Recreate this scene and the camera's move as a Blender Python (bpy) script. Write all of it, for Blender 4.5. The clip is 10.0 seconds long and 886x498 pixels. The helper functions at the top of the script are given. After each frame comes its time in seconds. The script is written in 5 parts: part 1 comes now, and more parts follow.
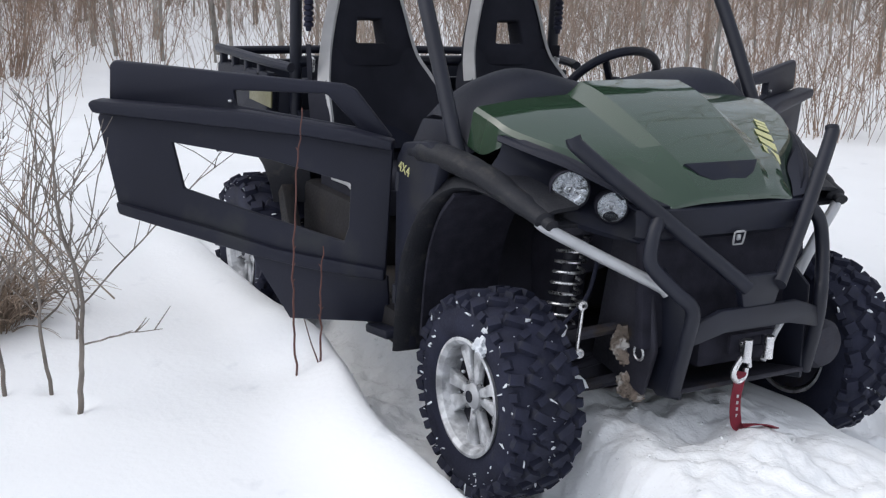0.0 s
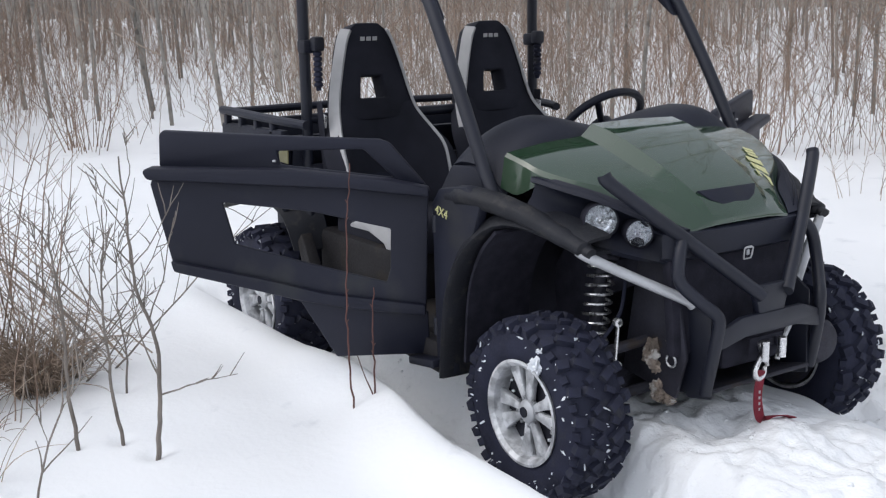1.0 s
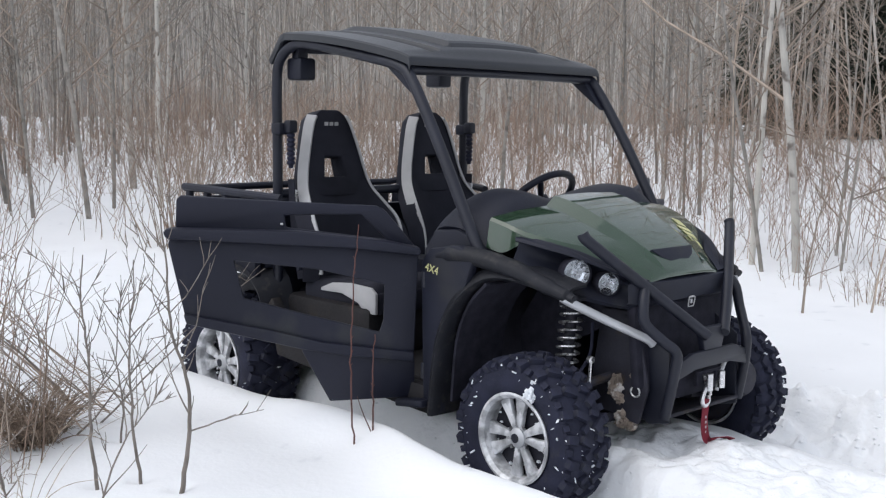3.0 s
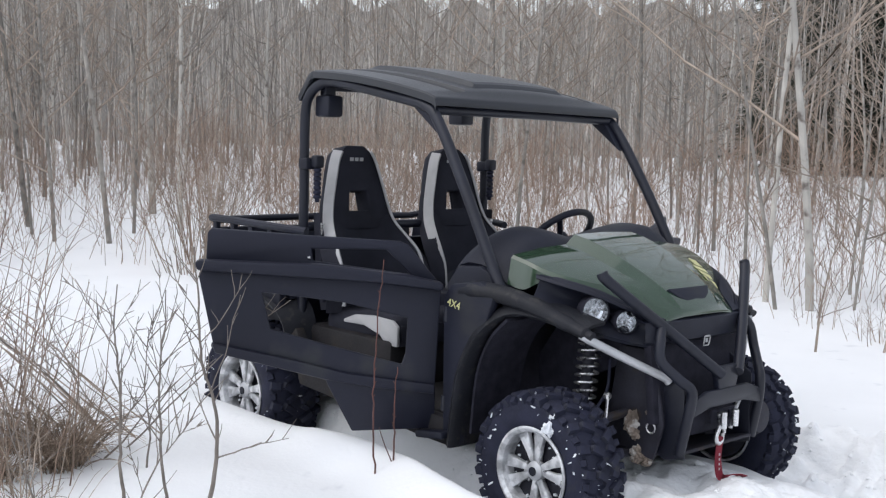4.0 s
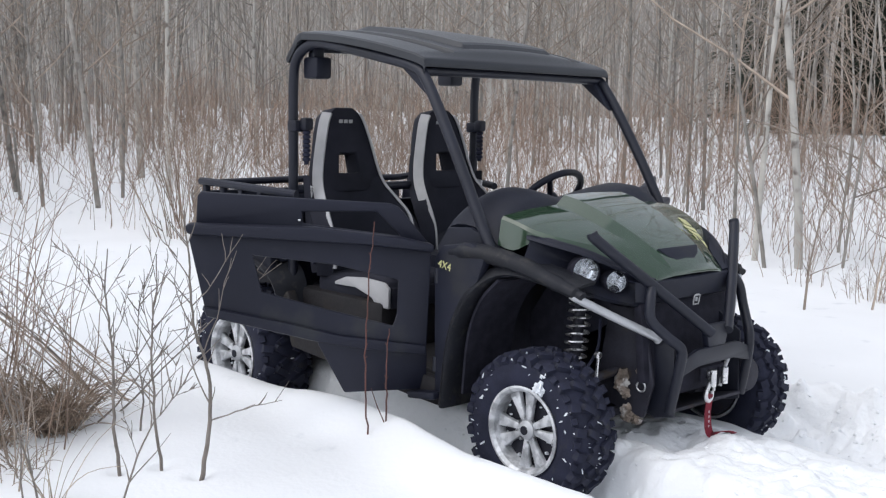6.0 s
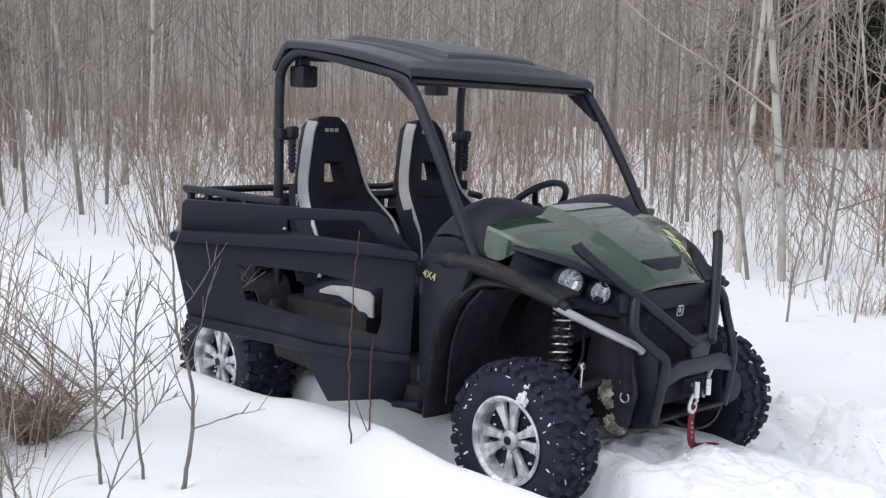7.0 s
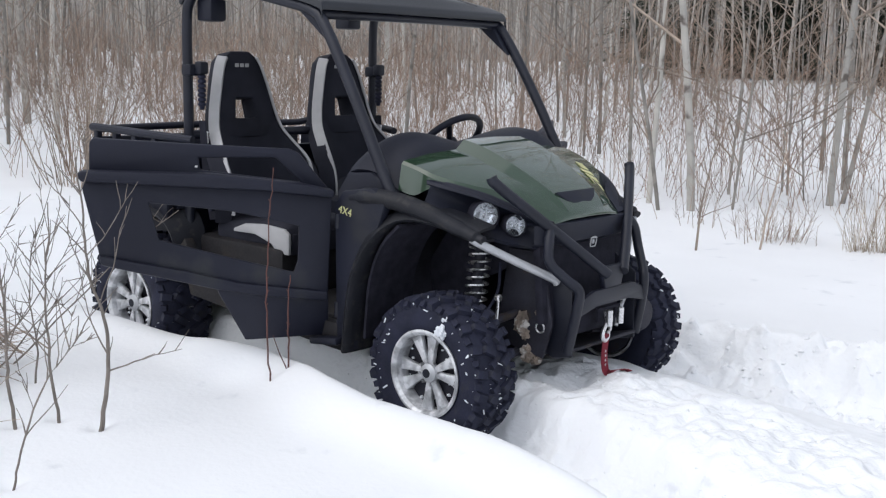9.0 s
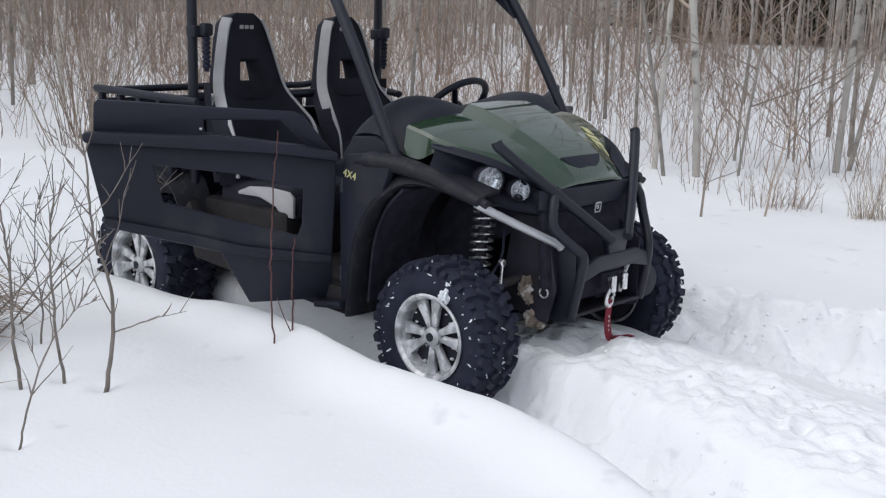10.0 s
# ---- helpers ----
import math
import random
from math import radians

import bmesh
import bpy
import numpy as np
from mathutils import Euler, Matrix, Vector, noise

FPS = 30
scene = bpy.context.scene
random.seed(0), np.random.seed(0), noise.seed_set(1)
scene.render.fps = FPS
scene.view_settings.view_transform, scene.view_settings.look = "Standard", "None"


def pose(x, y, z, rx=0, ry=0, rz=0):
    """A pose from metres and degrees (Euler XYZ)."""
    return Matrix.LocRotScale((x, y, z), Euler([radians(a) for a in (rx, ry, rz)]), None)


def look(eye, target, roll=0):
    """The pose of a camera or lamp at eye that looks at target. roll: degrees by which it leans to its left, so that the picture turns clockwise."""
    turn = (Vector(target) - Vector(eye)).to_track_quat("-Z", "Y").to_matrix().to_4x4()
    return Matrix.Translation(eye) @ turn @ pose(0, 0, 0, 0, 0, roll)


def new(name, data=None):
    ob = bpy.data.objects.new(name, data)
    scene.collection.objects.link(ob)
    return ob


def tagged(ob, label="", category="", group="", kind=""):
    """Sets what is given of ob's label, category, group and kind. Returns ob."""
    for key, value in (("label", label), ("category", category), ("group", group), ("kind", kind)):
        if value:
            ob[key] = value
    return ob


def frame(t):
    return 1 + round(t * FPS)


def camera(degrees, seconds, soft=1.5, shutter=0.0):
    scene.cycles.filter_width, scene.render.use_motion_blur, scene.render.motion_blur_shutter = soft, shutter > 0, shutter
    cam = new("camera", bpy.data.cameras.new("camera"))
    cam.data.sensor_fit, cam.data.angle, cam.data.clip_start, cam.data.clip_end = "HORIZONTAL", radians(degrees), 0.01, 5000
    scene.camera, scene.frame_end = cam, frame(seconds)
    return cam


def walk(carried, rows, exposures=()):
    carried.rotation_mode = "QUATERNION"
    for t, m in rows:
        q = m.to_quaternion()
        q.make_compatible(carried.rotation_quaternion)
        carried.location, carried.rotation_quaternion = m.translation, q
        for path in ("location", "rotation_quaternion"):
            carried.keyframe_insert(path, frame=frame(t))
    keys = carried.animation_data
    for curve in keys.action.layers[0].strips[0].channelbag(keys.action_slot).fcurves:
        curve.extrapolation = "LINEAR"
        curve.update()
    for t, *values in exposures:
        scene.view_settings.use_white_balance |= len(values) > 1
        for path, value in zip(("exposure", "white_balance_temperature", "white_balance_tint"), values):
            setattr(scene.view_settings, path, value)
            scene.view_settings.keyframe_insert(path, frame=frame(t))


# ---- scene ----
cam = camera(44.5, 10.0, soft=1.25)
PATH = [
    (0, (3.409, -2.134, 1.477), (1.71, -1.199, 0.987), 2.2),
    (0.5, (3.378, -2.349, 1.493), (1.729, -1.343, 0.975), 2.3),
    (1, (3.491, -2.643, 1.552), (1.859, -1.567, 1.128), -0.9),
    (1.5, (3.46, -2.799, 1.472), (1.864, -1.664, 1.068), 1.0),
    (2, (3.329, -2.969, 1.443), (1.712, -1.872, 1.017), 0.7),
    (2.5, (3.385, -3.113, 1.483), (1.773, -1.982, 1.131), -0.3),
    (2.7, (3.458, -3.319, 1.450), (1.951, -2.036, 1.159), 0.2),
    (3.8, (3.596, -3.6, 1.499), (2.188, -2.189, 1.331), 1.2),
    (4, (3.596, -3.6, 1.499), (2.133, -2.247, 1.322), 1.7),
    (4.5, (3.597, -3.603, 1.499), (2.104, -2.284, 1.322), 1.8),
    (5, (3.597, -3.602, 1.499), (2.124, -2.268, 1.27), 2.0),
    (5.5, (3.598, -3.603, 1.499), (2.144, -2.253, 1.244), 1.4),
    (7, (3.599, -3.606, 1.5), (2.173, -2.222, 1.271), 1.8),
    (7.5, (3.599, -3.607, 1.5), (2.184, -2.211, 1.279), 1.9),
    (8, (3.6, -3.61, 1.5), (2.198, -2.201, 1.282), 1.7),
    (8.5, (3.603, -3.614, 1.501), (2.232, -2.18, 1.243), 1.6),
    (9, (3.602, -3.614, 1.501), (2.304, -2.133, 1.158), 1.4),
    (9.5, (3.602, -3.614, 1.501), (2.335, -2.114, 1.118), 1.9),
    (10, (3.602, -3.613, 1.501), (2.307, -2.145, 1.093), 1.8),
]
EXPOSURES = ((0.0, 0.71), (0.5, 0.66), (1.0, 0.73), (2.5, 0.75), (4.5, 0.83), (8.0, 0.80), (9.5, 0.62), (10.0, 0.52))
walk(cam, [(t, look(eye, target, roll)) for t, eye, target, roll in PATH], exposures=EXPOSURES)

# ---- world and light ----
world = bpy.data.worlds.new("overcast_sky")
scene.world = world
world.use_nodes = True
wn, wl = world.node_tree.nodes, world.node_tree.links
sky = wn.new("ShaderNodeTexSky")
sky.sky_type, sky.sun_disc = "NISHITA", False
sky.sun_elevation, sky.sun_rotation = radians(58), radians(200)
sky.air_density, sky.dust_density, sky.ozone_density = 1.0, 1.5, 1.0
cloud = wn.new("ShaderNodeHueSaturation")
cloud.inputs["Saturation"].default_value = 0.31
wl.new(sky.outputs[0], cloud.inputs["Color"])
wl.new(cloud.outputs[0], wn["Background"].inputs["Color"])
wn["Background"].inputs["Strength"].default_value = 0.15
sun = new("sun", bpy.data.lights.new("sun", "SUN"))
sun.data.energy, sun.data.angle, sun.data.color = 0.22, radians(60), (1.0, 0.98, 0.95)
sun.matrix_world = look((0, 0, 20), (4, 6, 0))


# ---- materials ----
def mat(name, col, rough=0.5, metal=0.0, var=0.2, scale=5.0, bump=0.15, fine=90.0, dist=0.002, col2=None, amount=0.0, patch=3.0, coat=0.0, spec=0.5, per=0.0, stem=0.0):
    """A surface with coarse and fine variation; col2 shows in patches (amount 0 to 1); per: variation from piece to piece; stem: from stem to stem in one mesh."""
    m = bpy.data.materials.new(name)
    m.use_nodes = True
    n, l = m.node_tree.nodes, m.node_tree.links
    b = n["Principled BSDF"]
    tc = n.new("ShaderNodeTexCoord")

    def nz(s, d=4.0):
        t = n.new("ShaderNodeTexNoise")
        t.inputs["Scale"].default_value, t.inputs["Detail"].default_value = s, d
        l.new(tc.outputs["Object"], t.inputs["Vector"])
        return t.outputs["Fac"]

    def ramp(src, lo, hi, a=0.0, c=1.0):
        r = n.new("ShaderNodeMapRange")
        r.inputs["From Min"].default_value, r.inputs["From Max"].default_value = lo, hi
        r.inputs["To Min"].default_value, r.inputs["To Max"].default_value = a, c
        l.new(src, r.inputs["Value"])
        return r.outputs[0]

    coarse, grain = nz(scale), nz(fine, 3.0)
    base = n.new("ShaderNodeMix")
    base.data_type = "RGBA"
    base.inputs["A"].default_value = (*[c * (1 - var) for c in col], 1)
    base.inputs["B"].default_value = (*[min(1, c * (1 + var)) for c in col], 1)
    l.new(ramp(coarse, 0.3, 0.7), base.inputs["Factor"])
    out = base.outputs["Result"]
    if col2:
        mx = n.new("ShaderNodeMix")
        mx.data_type = "RGBA"
        l.new(out, mx.inputs["A"])
        mx.inputs["B"].default_value = (*col2, 1)
        l.new(ramp(nz(patch, 8.0), 0.68 - 0.36 * amount, 0.78 - 0.36 * amount), mx.inputs["Factor"])
        out = mx.outputs["Result"]
    if per:
        oi = n.new("ShaderNodeObjectInfo")
        hs = n.new("ShaderNodeHueSaturation")
        l.new(ramp(oi.outputs["Random"], 0, 1, 1 - per, 1 + per), hs.inputs["Value"])
        l.new(out, hs.inputs["Color"])
        out = hs.outputs[0]
    if stem:
        geo = n.new("ShaderNodeNewGeometry")
        hs = n.new("ShaderNodeHueSaturation")
        l.new(ramp(geo.outputs["Random Per Island"], 0, 1, 1 - stem, 1 + stem), hs.inputs["Value"])
        l.new(out, hs.inputs["Color"])
        out = hs.outputs[0]
    l.new(out, b.inputs["Base Color"])
    l.new(ramp(grain, 0.3, 0.7, max(0.02, rough - 0.08), min(1, rough + 0.08)), b.inputs["Roughness"])
    b.inputs["Metallic"].default_value = metal
    b.inputs["Specular IOR Level"].default_value = spec
    b.inputs["Coat Weight"].default_value = coat
    b.inputs["Coat Roughness"].default_value = 0.04
    if bump:
        bp = n.new("ShaderNodeBump")
        bp.inputs["Strength"].default_value, bp.inputs["Distance"].default_value = bump, dist
        l.new(grain, bp.inputs["Height"])
        l.new(bp.outputs[0], b.inputs["Normal"])
    return m


M_SNOW = mat("snow", (0.865, 0.88, 0.90), 0.55, var=0.03, scale=1.2, bump=0.22, fine=42, dist=0.010, col2=(0.74, 0.76, 0.79), amount=0.12, patch=5.0)
M_CHURN = mat("churned_snow", (0.865, 0.88, 0.90), 0.6, var=0.03, scale=1.2, bump=0.55, fine=30, dist=0.016, col2=(0.76, 0.775, 0.80), amount=0.18, patch=9.0)
M_PACKED = mat("stuck_snow", (0.80, 0.83, 0.87), 0.5, var=0.05, scale=20, bump=0.6, fine=120, dist=0.006)
M_BLACK = mat("black_plastic", (0.0098, 0.0115, 0.022), 0.55, spec=0.32, var=0.25, scale=3, bump=0.35, fine=320, dist=0.001, col2=(0.018, 0.019, 0.025), amount=0.3, patch=5)
M_SHEET = mat("black_sheet_plastic", (0.0095, 0.011, 0.023), 0.55, spec=0.34, var=0.2, scale=2, bump=0.3, fine=260, dist=0.001, col2=(0.022, 0.024, 0.03), amount=0.28, patch=4)
M_FLARE = mat("dusty_flare_plastic", (0.010, 0.011, 0.016), 0.58, spec=0.35, var=0.3, scale=8, bump=0.5, fine=160, dist=0.002, col2=(0.028, 0.027, 0.028), amount=0.30, patch=22)
M_DARK = mat("underbody_black", (0.024, 0.024, 0.034), 0.65, spec=0.3, var=0.4, scale=8, bump=0.3, fine=120, col2=(0.035, 0.026, 0.021), amount=0.2, patch=9)
M_MUD = mat("muddy_plastic", (0.015, 0.014, 0.016), 0.7, spec=0.3, var=0.4, scale=6, bump=0.4, fine=110, col2=(0.024, 0.020, 0.018), amount=0.4, patch=7)
M_TUBE = mat("powder_coated_tube", (0.0098, 0.0115, 0.021), 0.45, spec=0.42, var=0.2, scale=6, bump=0.25, fine=400, dist=0.0006)
M_GREEN = mat("green_paint", (0.021, 0.048, 0.026), 0.08, var=0.08, scale=2, bump=0.04, fine=60, dist=0.0008, coat=0.7, spec=0.5, col2=(0.030, 0.056, 0.032), amount=0.12, patch=9)
M_RUBBER = mat("tyre_rubber", (0.018, 0.020, 0.038), 0.75, spec=0.26, var=0.3, scale=9, bump=0.4, fine=140, col2=(0.032, 0.033, 0.042), amount=0.25, patch=12)
M_ALLOY = mat("frosted_alloy", (0.50, 0.51, 0.53), 0.5, metal=0.45, var=0.4, scale=22, bump=0.5, fine=70, dist=0.003, col2=(0.76, 0.77, 0.79), amount=0.5, patch=20)
M_SILVER = mat("silver_paint", (0.47, 0.48, 0.50), 0.38, metal=0.35, var=0.1, scale=8, bump=0.1, fine=200)
M_STEEL = mat("bright_steel", (0.68, 0.68, 0.69), 0.30, metal=1.0, var=0.15, scale=20, bump=0.2, fine=150)
M_CLOTH = mat("black_seat_cloth", (0.020, 0.021, 0.031), 0.85, var=0.25, scale=8, bump=0.5, fine=420, dist=0.001, spec=0.25)
M_GREY = mat("light_grey_vinyl", (0.42, 0.42, 0.43), 0.5, var=0.08, scale=12, bump=0.2, fine=200)
M_YELLOW = mat("yellow_decal", (0.56, 0.55, 0.27), 0.4, var=0.06, scale=30, bump=0)
M_RED = mat("red_webbing", (0.17, 0.008, 0.022), 0.75, var=0.25, scale=25, bump=0.5, fine=500, dist=0.001)
M_SAND = mat("muddy_snow", (0.21, 0.17, 0.14), 0.8, var=0.4, scale=24, bump=0.9, fine=90, dist=0.008, col2=(0.48, 0.46, 0.44), amount=0.42, patch=22)
M_BARK = mat("grey_bark", (0.27, 0.25, 0.225), 0.85, var=0.35, scale=7, bump=0.7, fine=60, dist=0.006, col2=(0.15, 0.135, 0.12), amount=0.35, patch=9, per=0.35)
M_BIRCH = mat("pale_birch_bark", (0.43, 0.41, 0.375), 0.75, var=0.2, scale=4, bump=0.5, fine=50, dist=0.005, col2=(0.13, 0.11, 0.095), amount=0.28, patch=7, per=0.2)
M_TWIG = mat("brown_twig", (0.30, 0.245, 0.20), 0.85, var=0.3, scale=5, bump=0.3, fine=120, per=0.3, stem=0.3)
M_FAR = mat("distant_bark", (0.34, 0.315, 0.29), 0.9, var=0.3, scale=0.6, bump=0, stem=0.5)
M_BRUSH = mat("reddish_brush", (0.25, 0.178, 0.135), 0.85, var=0.3, scale=1.2, bump=0, stem=0.45)
M_GRASS = mat("dry_grass", (0.40, 0.335, 0.26), 0.8, var=0.3, scale=7, bump=0.2, fine=100, col2=(0.20, 0.15, 0.11), amount=0.40, patch=8, stem=0.35)
M_STRAW = mat("matted_brown_grass", (0.27, 0.205, 0.155), 0.85, var=0.3, scale=7, bump=0.2, fine=100, col2=(0.15, 0.11, 0.085), amount=0.40, patch=8, stem=0.45)
M_SAPLING = mat("sapling_bark", (0.185, 0.16, 0.14), 0.75, var=0.3, scale=12, bump=0.6, fine=120, dist=0.003, col2=(0.26, 0.24, 0.22), amount=0.25, patch=14)
M_REDTWIG = mat("red_osier_bark", (0.105, 0.042, 0.034), 0.6, var=0.35, scale=10, bump=0.4, fine=160)
M_SPRUCE = mat("spruce_needles", (0.020, 0.030, 0.018), 0.85, var=0.4, scale=2, bump=0)
M_ROOF = mat("roof_plastic", (0.013, 0.015, 0.021), 0.38, var=0.15, scale=3, bump=0.25, fine=300, dist=0.0008)
M_GRILLE = mat("grille_mesh", (0.022, 0.022, 0.032), 0.8, spec=0.15, var=0.3, scale=20, bump=0.5, fine=200)


def glass(name, rough=0.03, tint=(0.95, 0.97, 1.0)):
    m = bpy.data.materials.new(name)
    m.use_nodes = True
    b = m.node_tree.nodes["Principled BSDF"]
    b.inputs["Base Color"].default_value = (*tint, 1)
    b.inputs["Roughness"].default_value = rough
    b.inputs["Transmission Weight"].default_value = 1.0
    b.inputs["IOR"].default_value = 1.3
    return m


M_LENS = glass("clear_lens")


# ---- mesh tools ----
def part(name, bm, material, parent=None, label="", smooth=True):
    """Links a bmesh as one object under its thing or part."""
    me = bpy.data.meshes.new(name)
    bm.normal_update()
    bm.to_mesh(me)
    bm.free()
    return part_mesh(name, me, material, parent, label, smooth)


def part_mesh(name, me, material, parent=None, label="", smooth=True):
    me.materials.clear()
    me.materials.append(material)
    if smooth:
        me.shade_smooth()
        me.set_sharp_from_angle(angle=radians(35))
    ob = new(name, me)
    ob.parent = parent
    return tagged(ob, label) if label else ob


def soften(bm, r=0.006, seg=2, limit=28):
    """Rounds the sharp edges."""
    bm.normal_update()
    es = [e for e in bm.edges if len(e.link_faces) == 2 and e.calc_face_angle(0) > radians(limit)]
    if es:
        bmesh.ops.bevel(bm, geom=es, offset=r, offset_type="OFFSET", segments=seg, affect="EDGES", clamp_overlap=True, profile=0.5)
    return bm


def box(size, at=(0, 0, 0), rot=(0, 0, 0), bevel=0.006, seg=2, into=None):
    bm = bmesh.new()
    bmesh.ops.create_cube(bm, size=1.0)
    bmesh.ops.transform(bm, matrix=pose(*at, *rot) @ Matrix.Diagonal((*size, 1)), verts=bm.verts)
    if bevel:
        soften(bm, bevel, seg)
    return merge(into, bm) if into else bm


def merge(a, b):
    """Adds b's faces to a."""
    me = bpy.data.meshes.new("tmp")
    b.to_mesh(me)
    b.free()
    a.from_mesh(me)
    bpy.data.meshes.remove(me)
    return a


def plate(outline, holes=(), thick=0.02, bevel=0.005, m=None):
    """A flat plate in the x-z plane, with holes, thick in y."""
    bm = bmesh.new()
    es = []
    for loop in (outline, *holes):
        vs = [bm.verts.new((x, 0, z)) for x, z in loop]
        es += [bm.edges.new((vs[i], vs[(i + 1) % len(vs)])) for i in range(len(vs))]
    bmesh.ops.triangle_fill(bm, use_beauty=True, use_dissolve=False, edges=es)
    bmesh.ops.dissolve_limit(bm, angle_limit=0.01, verts=bm.verts, edges=bm.edges)
    r = bmesh.ops.extrude_face_region(bm, geom=list(bm.faces))
    bmesh.ops.translate(bm, vec=(0, thick, 0), verts=[v for v in r["geom"] if isinstance(v, bmesh.types.BMVert)])
    bmesh.ops.recalc_face_normals(bm, faces=bm.faces)
    if bevel:
        soften(bm, bevel, 2)
    if m:
        bmesh.ops.transform(bm, matrix=m, verts=bm.verts)
    return bm


def curve_pts(pts, n=8):
    """A smooth line through the points."""
    p = [Vector(q) for q in pts]
    p = [p[0] * 2 - p[1], *p, p[-1] * 2 - p[-2]]
    out = []
    for i in range(1, len(p) - 2):
        a, b, c, d = p[i - 1:i + 3]
        for k in range(n):
            t = k / n
            out.append(0.5 * (2 * b + (c - a) * t + (2 * a - 5 * b + 4 * c - d) * t * t + (3 * b - a - 3 * c + d) * t ** 3))
    return out + [p[-2]]


def tube(pts, r, sides=12, smooth=6, closed=False, radii=None, flat=1.0):
    """A round bar along the points, capped; flat squashes its second axis."""
    path = curve_pts(pts, smooth) if smooth else [Vector(q) for q in pts]
    if closed:
        path = path[:-1] if (path[0] - path[-1]).length < 1e-6 else path
    bm = bmesh.new()
    rings, up = [], None
    n = len(path)
    for i, p in enumerate(path):
        d = (path[(i + 1) % n] - path[i - 1]) if closed else (path[min(i + 1, n - 1)] - path[max(i - 1, 0)])
        d.normalize()
        if up is None:
            up = d.orthogonal().normalized() if abs(d.z) > 0.95 else d.cross(Vector((0, 0, 1))).normalized()
        up = (up - d * up.dot(d)).normalized()
        side = d.cross(up)
        rr = radii[min(len(radii) - 1, round(i / max(1, n - 1) * (len(radii) - 1)))] if radii else r
        rings.append([bm.verts.new(p + (up * math.cos(a) + side * (math.sin(a) * flat)) * rr) for a in (k * math.tau / sides for k in range(sides))])
    for i in range(n if closed else n - 1):
        a, b = rings[i], rings[(i + 1) % n]
        for k in range(sides):
            bm.faces.new((a[k], a[(k + 1) % sides], b[(k + 1) % sides], b[k]))
    if not closed:
        bm.faces.new(rings[0][::-1])
        bm.faces.new(rings[-1])
    bmesh.ops.recalc_face_normals(bm, faces=bm.faces)
    return bm


def lathe(profile, seg=40, m=None, closed=True):
    """Turns (radius, along) round the y axis."""
    bm = bmesh.new()
    rings = [[bm.verts.new((r * math.cos(a), y, r * math.sin(a))) for a in (k * math.tau / seg for k in range(seg))] for r, y in profile]
    pairs = list(zip(rings, rings[1:] + ([rings[0]] if closed else [])))
    for a, b in (pairs if closed else pairs[:len(rings) - 1]):
        for k in range(seg):
            bm.faces.new((a[k], b[k], b[(k + 1) % seg], a[(k + 1) % seg]))
    if not closed:
        for ring in (rings[0], rings[-1]):
            bm.faces.new(ring)
    bmesh.ops.recalc_face_normals(bm, faces=bm.faces)
    if m:
        bmesh.ops.transform(bm, matrix=m, verts=bm.verts)
    return bm


def shell(rows, thick=0.012, sub=3, across=None):
    """A skin over rows of points, smoothed along and across, with thickness."""
    rows = [curve_pts(r, across or sub) for r in rows]
    cols = [curve_pts(c, sub) for c in zip(*rows)]
    bm = bmesh.new()
    g = [[bm.verts.new(p) for p in c] for c in cols]
    for i in range(len(g) - 1):
        for j in range(len(g[0]) - 1):
            bm.faces.new((g[i][j], g[i + 1][j], g[i + 1][j + 1], g[i][j + 1]))
    bmesh.ops.recalc_face_normals(bm, faces=bm.faces)
    up = sum(f.normal.z for f in bm.faces)
    if up < 0:
        bmesh.ops.reverse_faces(bm, faces=bm.faces)
    bmesh.ops.solidify(bm, geom=list(bm.faces), thickness=thick)
    return bm


def writing(text, size, m, material, parent, name, depth=0.001):
    """Words as a thin mesh."""
    cu = bpy.data.curves.new("words", "FONT")
    cu.body, cu.size, cu.extrude, cu.align_x, cu.align_y = text, size, depth, "CENTER", "CENTER"
    ob = new("words", cu)
    me = bpy.data.meshes.new_from_object(ob.evaluated_get(bpy.context.evaluated_depsgraph_get()))
    bpy.data.objects.remove(ob)
    bpy.data.curves.remove(cu)
    me.transform(m)
    return part_mesh(name, me, material, parent, smooth=False)


class Stems:
    """Gathers many thin tapered stems into one mesh."""

    def __init__(self):
        self.v, self.f, self.n = [], [], 0

    def add(self, pts, r0, r1, sides=3):
        pts = np.asarray(pts, float)
        k = len(pts)
        d = np.gradient(pts, axis=0)
        d /= np.linalg.norm(d, axis=1)[:, None] + 1e-9
        ref = np.where(np.abs(d[:, 2:3]) > 0.8, np.array([[1.0, 0, 0]]), np.array([[0, 0, 1.0]]))
        a = np.cross(d, ref)
        a /= np.linalg.norm(a, axis=1)[:, None] + 1e-9
        b = np.cross(d, a)
        r = np.linspace(r0, r1, k)[:, None]
        ang = np.arange(sides) * math.tau / sides
        ring = pts[:, None] + r[:, None] * (np.cos(ang)[None, :, None] * a[:, None] + np.sin(ang)[None, :, None] * b[:, None])
        self.v.append(ring.reshape(-1, 3))
        for i in range(k - 1):
            p, q = self.n + i * sides, self.n + (i + 1) * sides
            self.f += [(p + s, p + (s + 1) % sides, q + (s + 1) % sides, q + s) for s in range(sides)]
        self.n += k * sides

    def mesh(self, name):
        me = bpy.data.meshes.new(name)
        me.from_pydata(np.concatenate(self.v).tolist(), [], self.f)
        me.update()
        return me


# ---- ground ----
LATTICE = np.random.RandomState(3).rand(64, 64)


